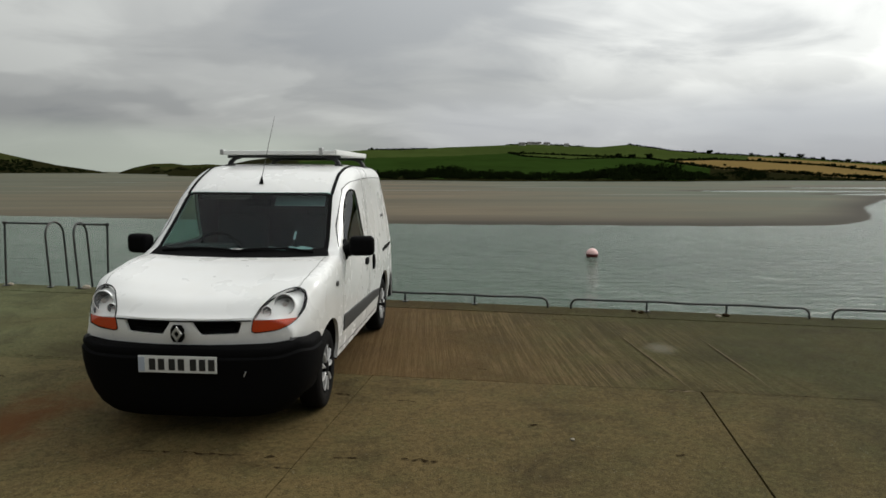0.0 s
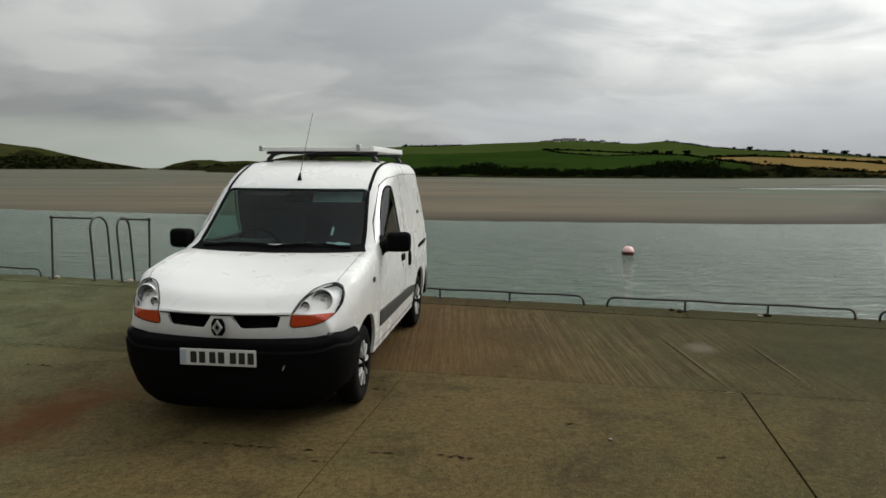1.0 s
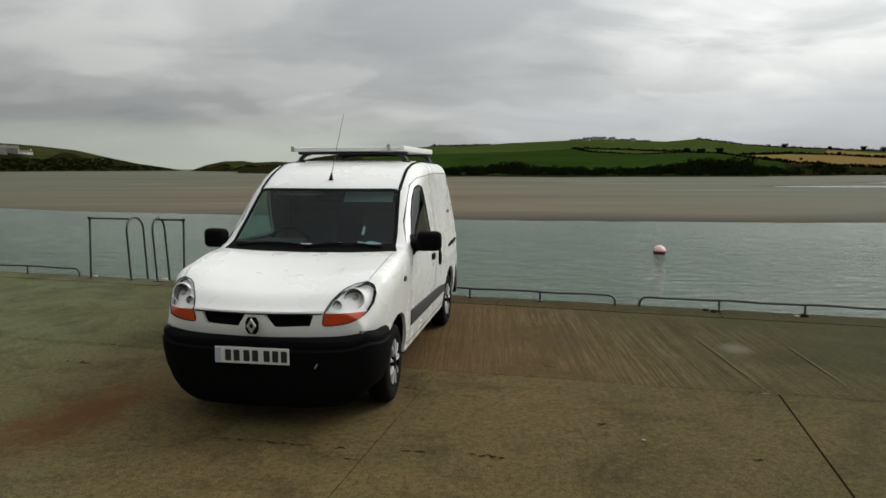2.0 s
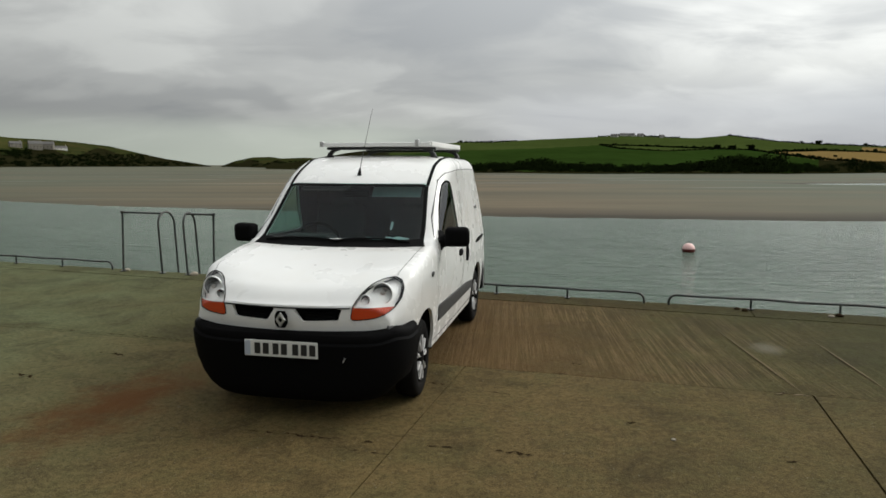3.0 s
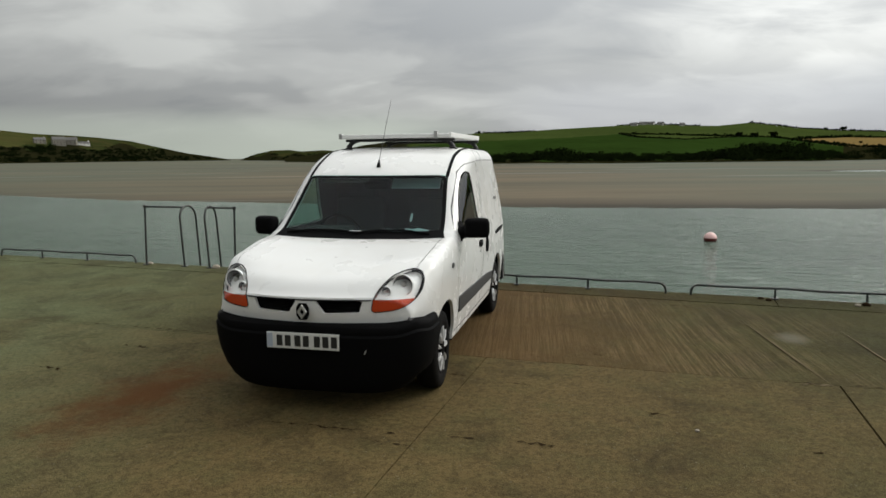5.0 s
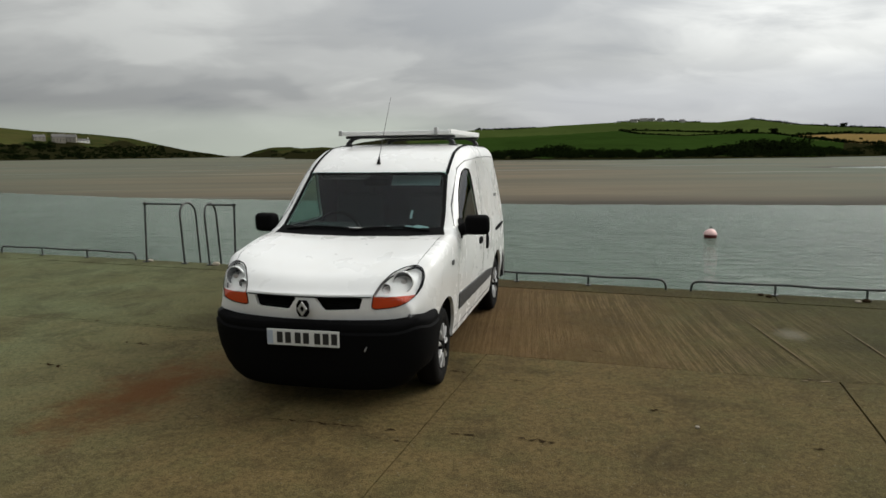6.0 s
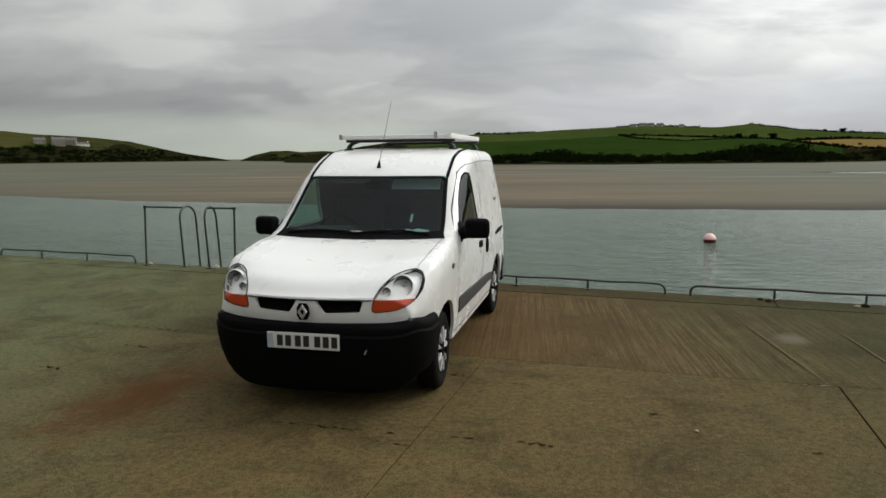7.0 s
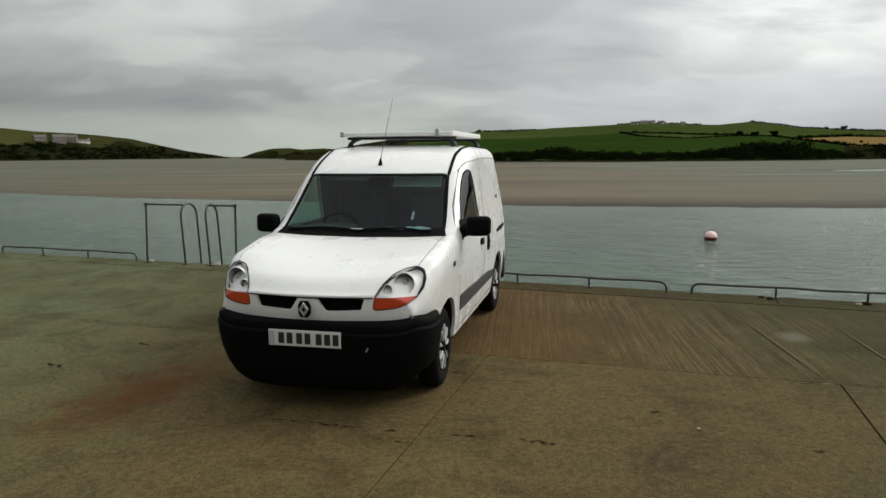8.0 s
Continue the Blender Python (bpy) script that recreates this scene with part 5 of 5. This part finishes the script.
# sides
for side, s in (("left", -1), ("right", 1)):
    w = part("side_window", patch(side, SIDEWIN, -0.004, 14, 16, 0.004), SIDE_GLASS, van, "tinted side window", smooth=True)
    w.visible_shadow = False
    part("window_seal", ribbon(side, SIDEWIN, 0.016, 0.001, closed=True), PLASTIC, w)
    door = part("front_door", patch(side, rounded([(0.43, 0.40), (1.50, 0.38), (1.535, 0.8), (1.52, 1.11), (0.41, 1.125), (0.36, 0.80)], 4, 0.08), 0.0025, 16, 16, 0.008), WHITE, van, smooth=True)
    part("door_handle", patch(side, rounded([(1.31, 0.895), (1.46, 0.895), (1.46, 0.96), (1.31, 0.96)], 5, 0.4), 0.014, 8, 8, 0.016, 0.01), PLASTIC, door, "black door handle", smooth=True)
    part("lock", patch(side, rounded([(1.37, 0.835), (1.42, 0.835), (1.42, 0.87), (1.37, 0.87)], 4, 0.4), 0.006, 6, 6), ALU, door)
    part("door_seam", ribbon(side, [(0.40, 1.165), (0.55, 1.32), (0.70, 1.455), (0.80, 1.54), (0.90, 1.615), (1.0, 1.655), (1.10, 1.68), (1.48, 1.70), (1.55, 1.60), (1.56, 1.3), (1.545, 1.0), (1.55, 0.7), (1.51, 0.37)], 0.006, 0.0012), TRIMGREY, van)
    part("gutter_seam", ribbon(side, [(1.50, 1.702), (1.8, 1.708), (2.2, 1.708), (2.6, 1.70)], 0.007, 0.002), TRIMGREY, van)
    slide = part("sliding_door", patch(side, rounded([(1.60, 0.38), (2.14, 0.40), (2.24, 0.62), (2.30, 1.0), (2.29, 1.60), (2.22, 1.655), (1.63, 1.655), (1.60, 1.2)], 4, 0.07), 0.0025, 22, 14, 0.008), WHITE, van, smooth=True)
    part("sliding_door_handle", patch(side, rounded([(1.69, 0.80), (1.79, 0.80), (1.79, 0.95), (1.69, 0.95)], 5, 0.4), 0.016, 8, 6, 0.018, 0.01), PLASTIC, slide, "black sliding door handle", smooth=True)
    part("pressed_panel", ribbon(side, rounded([(1.66, 1.12), (2.20, 1.12), (2.20, 1.61), (1.66, 1.61)], 5, 0.2), 0.018, 0.004, closed=True), WHITE, slide, smooth=True)
    part("pressed_panel", ribbon(side, rounded([(2.42, 1.12), (2.93, 1.12), (2.88, 1.60), (2.42, 1.60)], 5, 0.2), 0.018, 0.003, closed=True), WHITE, van, smooth=True)
    part("slide_track", patch(side, rounded([(2.34, 0.912), (2.85, 0.925), (2.86, 0.968), (2.33, 0.955)], 3, 0.04), 0.007, 4, 14, 0.01), PLASTIC, van, "black sliding door track")
    part("script_badge", box((0.008, 0.16, 0.03), Matrix.Translation(cast(side, 2.46, 1.296)[0]) @ pose(0, 0, 0, 0, -6 * s, 0), 0.002, 1), TRIMGREY, van)
    part("rub_strip", patch(side, rounded([(0.44, 0.468), (2.17, 0.462), (2.17, 0.560), (0.42, 0.607)], 4, 0.03), 0.012, 6, 30, 0.014, 0.004), TRIMGREY, van, "grey plastic side rubbing strip", smooth=True)
    part("side_repeater", patch(side, rounded([(0.045, 0.90), (0.105, 0.90), (0.105, 0.94), (0.045, 0.94)], 5, 0.4), 0.01, 6, 6, 0.012, 0.004), TRIMGREY, van, "small smoked side repeater", smooth=True)
    for v in (AXLE_F, AXLE_R):
        # dark tub behind each wheel
        part("wheel_arch_liner", turned(upper_half(lathe([(0.50, 0.0005), (0.50, 0.352), (0.77, 0.352)], 40, "x")), Matrix.Translation((0, v, 0.325)) @ Matrix.Diagonal((s, 1, 1, 1))), DARK, van, smooth=True)
    sill_line = [(0.34, 0.335), (1.2, 0.325), (2.16, 0.335)]
    part("sill_seam", ribbon(side, sill_line, 0.008, 0.002), TRIMGREY, van)
    # mirror
    bm = bmesh.new()
    mu = 0.95 if s > 0 else 0.905
    box_into(bm, (0.205, 0.12, 0.16), pose(s * mu, 0.45, 1.172, 0, 0, s * 14), 0.052, 5)
    mirror = part("door_mirror", bm, PLASTIC, van, "black door mirror", smooth=True)
    part("mirror_arm", tube([(s * 0.765, 0.50, 1.115), (s * 0.82, 0.47, 1.125), (s * 0.88, 0.45, 1.15)], [0.05, 0.05, 0.055], 12), PLASTIC, mirror, smooth=True)
    part("mirror_foot", patch(side, rounded([(0.42, 1.05), (0.58, 1.09), (0.60, 1.20), (0.50, 1.22)], 4, 0.25), 0.012, 8, 8, 0.014), PLASTIC, mirror, smooth=True)
    part("mirror_glass", box((0.13, 0.004, 0.09), pose(s * (mu + 0.012), 0.513, 1.172, 0, 0, s * 14), 0.001, 1), CHROME, mirror)


# wheels
def wheel(s, v, steer=0.0):
    m = Matrix.Translation((s * 0.692, v, TYRE_R)) @ pose(0, 0, 0, 0, 0, steer) @ Matrix.Diagonal((s, 1, 1, 1))
    root = part("wheel", turned(lathe([(-0.08, 0.17), (-0.02, 0.185), (0.02, 0.185), (0.055, 0.19)], 40, "x"), m), DARK, van)
    R = TYRE_R
    prof = [(-0.08, 0.19), (-0.083, 0.24), (-0.075, R - 0.014), (-0.055, R - 0.002), (0.0, R), (0.055, R - 0.002), (0.075, R - 0.014), (0.086, 0.25), (0.082, 0.20), (0.072, 0.182), (0.05, 0.18)]
    part("tyre", turned(lathe(prof, 56, "x"), m), RUBBER, root, "black tyre", smooth=True)
    dark = [(0.045, 0.182), (0.052, 0.15), (0.055, 0.08), (0.058, 0.001)]
    part("rim", turned(lathe(dark, 40, "x"), m), PLASTIC, root, smooth=True)
    bm = bmesh.new()
    for k in range(9):
        a = 2 * math.pi * k / 9
        for da, rr in ((0.0, 0),):
            P = []
            for r, hw, x in ((0.055, 0.006, 0.078), (0.115, 0.011, 0.083), (0.172, 0.021, 0.078)):
                P.append([(x, r, -hw), (x + 0.006, r, 0), (x, r, hw), (x - 0.02, r, hw), (x - 0.02, r, -hw)])
            rot = Matrix.Rotation(a, 4, "X")
            V = [[bm.verts.new(rot @ Vector(q)) for q in row] for row in P]
            for i in range(2):
                for j in range(5):
                    bm.faces.new((V[i][j], V[i][(j + 1) % 5], V[i + 1][(j + 1) % 5], V[i + 1][j]))
    part("hubcap_spokes", turned(bm, m), SILVER, root, "silver multi-spoke hubcap")
    part("hubcap_rim", turned(lathe([(0.06, 0.183), (0.076, 0.183), (0.08, 0.176), (0.074, 0.168), (0.06, 0.166)], 48, "x"), m), PLASTIC, root, smooth=True)
    part("hub", turned(lathe([(0.06, 0.062), (0.08, 0.06), (0.088, 0.03), (0.09, 0.001)], 32, "x"), m), PLASTIC, root, smooth=True)


for v, st in ((AXLE_F, 2.0), (AXLE_R, 0)):
    for s in (-1, 1):
        wheel(s, v, st)

# cabin
part("dashboard", box((1.36, 0.42, 0.26), pose(0, 0.56, 0.98), 0.06, 3), DASH, van, smooth=True)
part("binnacle", box((0.40, 0.22, 0.10), pose(-0.36, 0.56, 1.11), 0.035, 3), DASH, van, smooth=True)
sw = Matrix.Translation((-0.36, 0.80, 1.08)) @ pose(0, 0, 0, -62, 0, 0)
wheel_rim = [tuple(sw @ Vector((0.18 * math.cos(t), 0.18 * math.sin(t), 0))) for t in np.linspace(0, 2 * math.pi, 33)]
steer = part("steering_wheel", tube(wheel_rim, 0.014, 8), PLASTIC, van, smooth=True)
part("steering_boss", box((0.30, 0.10, 0.04), sw @ pose(0, 0, 0), 0.018, 2), PLASTIC, steer)
for u in (-0.37, 0.37):
    seat = part("seat", box((0.50, 0.52, 0.18), pose(u, 1.06, 0.70), 0.06, 3), SEAT, van, smooth=True)
    part("backrest", box((0.48, 0.14, 0.62), pose(u, 1.34, 1.05, -12, 0, 0), 0.06, 3), SEAT, seat, smooth=True)
    part("headrest", box((0.26, 0.10, 0.18), pose(u, 1.42, 1.43, -8, 0, 0), 0.045, 3), SEAT, seat, smooth=True)
part("headlining", box((1.16, 0.75, 0.02), pose(0, 1.22, 1.60, 5, 0, 0), 0.005, 1), LINER, van)
part("sun_visor", box((0.44, 0.012, 0.11), pose(0.34, 0.84, 1.515, -40, 0, 0), 0.005, 2), PAPER, van)
part("sun_visor", box((0.44, 0.012, 0.11), pose(-0.34, 0.90, 1.545, -70, 0, 0), 0.005, 2), LINER, van)
part("interior_mirror", box((0.22, 0.03, 0.065), pose(0, 0.745, 1.50), 0.02, 3), PLASTIC, van, smooth=True)
for u, v, z, sx, sy, sz, r in ((0.24, 0.50, 1.125, 0.16, 0.10, 0.02, 12), (0.46, 0.47, 1.13, 0.12, 0.12, 0.03, -20), (0.36, 0.58, 1.12, 0.05, 0.2, 0.02, 35), (-0.16, 0.48, 1.12, 0.06, 0.05, 0.02, 5)):
    part("paper", box((sx, sy, sz), pose(u, v, z, 4, 6, r), 0.004, 1), PAPER, van)
part("screen_disc", box((0.02, 0.006, 0.09), pose(0.40, 0.45, 1.25, -45, 0, 0), 0.003, 1), PAPER, van)

# aerial
aerial_base = cast("top", 0.0, 0.83)[0]
aerial = part("aerial", tube([aerial_base + Vector((0, 0.01, 0.04)), aerial_base + Vector((0.01, 0.13, 0.26)), aerial_base + Vector((0.02, 0.34, 0.60))], [0.0035, 0.0028, 0.0018], 6), RACKBLACK, van, "thin whip aerial")
part("aerial_base", tube([aerial_base - Vector((0, 0, 0.005)), aerial_base + Vector((0, 0, 0.012)), aerial_base + Vector((0, 0.02, 0.06))], [0.020, 0.016, 0.006], 12), PLASTIC, aerial, smooth=True)

# roof rack and the board on it
for v in (1.50, 2.75):
    zr = 1.909
    bar = part("rack_bar", box((1.10, 0.045, 0.026), pose(0, v, zr), 0.008, 2), RACKBLACK, van, "black roof rack bar")
    for s in (-1, 1):
        h, n = cast("top", s * 0.535, v)
        arch = [h - Vector((0, 0, 0.012)), h + Vector((-s * 0.006, 0, 0.025)), Vector((s * 0.505, v, zr - 0.035)), Vector((s * 0.475, v, zr - 0.014)), Vector((s * 0.42, v, zr - 0.006))]
        part("rack_foot", tube(arch, [0.026, 0.023, 0.021, 0.019, 0.012], 10), RACKBLACK, bar, smooth=True)
        part("foot_pad", box((0.08, 0.07, 0.02), Matrix.Translation(h + Vector((0, 0, 0.004))) @ pose(0, 0, 0, 0, s * 14, 0), 0.006, 2), RACKBLACK, bar)
board = empty("white_board", VAN @ pose(0, 0, 1.9225))
part("panel", box((1.07, 1.52, 0.026), pose(-0.025, 2.18, 0.017), 0.004, 2), BOARD, board)
part("front_lip", box((1.08, 0.03, 0.040), pose(-0.025, 1.42, 0.022), 0.008, 2), BOARD, board)
part("side_lip", box((0.03, 1.52, 0.048), pose(0.515, 2.18, 0.028), 0.008, 2), BOARD, board)
part("end_cap", box((0.035, 0.045, 0.052), pose(-0.575, 1.42, 0.026), 0.006, 2), ALU, board, "grey metal end cap")
part("clamp", box((0.035, 0.06, 0.075), pose(0.385, 1.42, 0.032), 0.006, 2), ALU, board, "grey metal clamp")
tagged(board, "long white flat board clamped on the van's roof rack", "board")
shell.free()
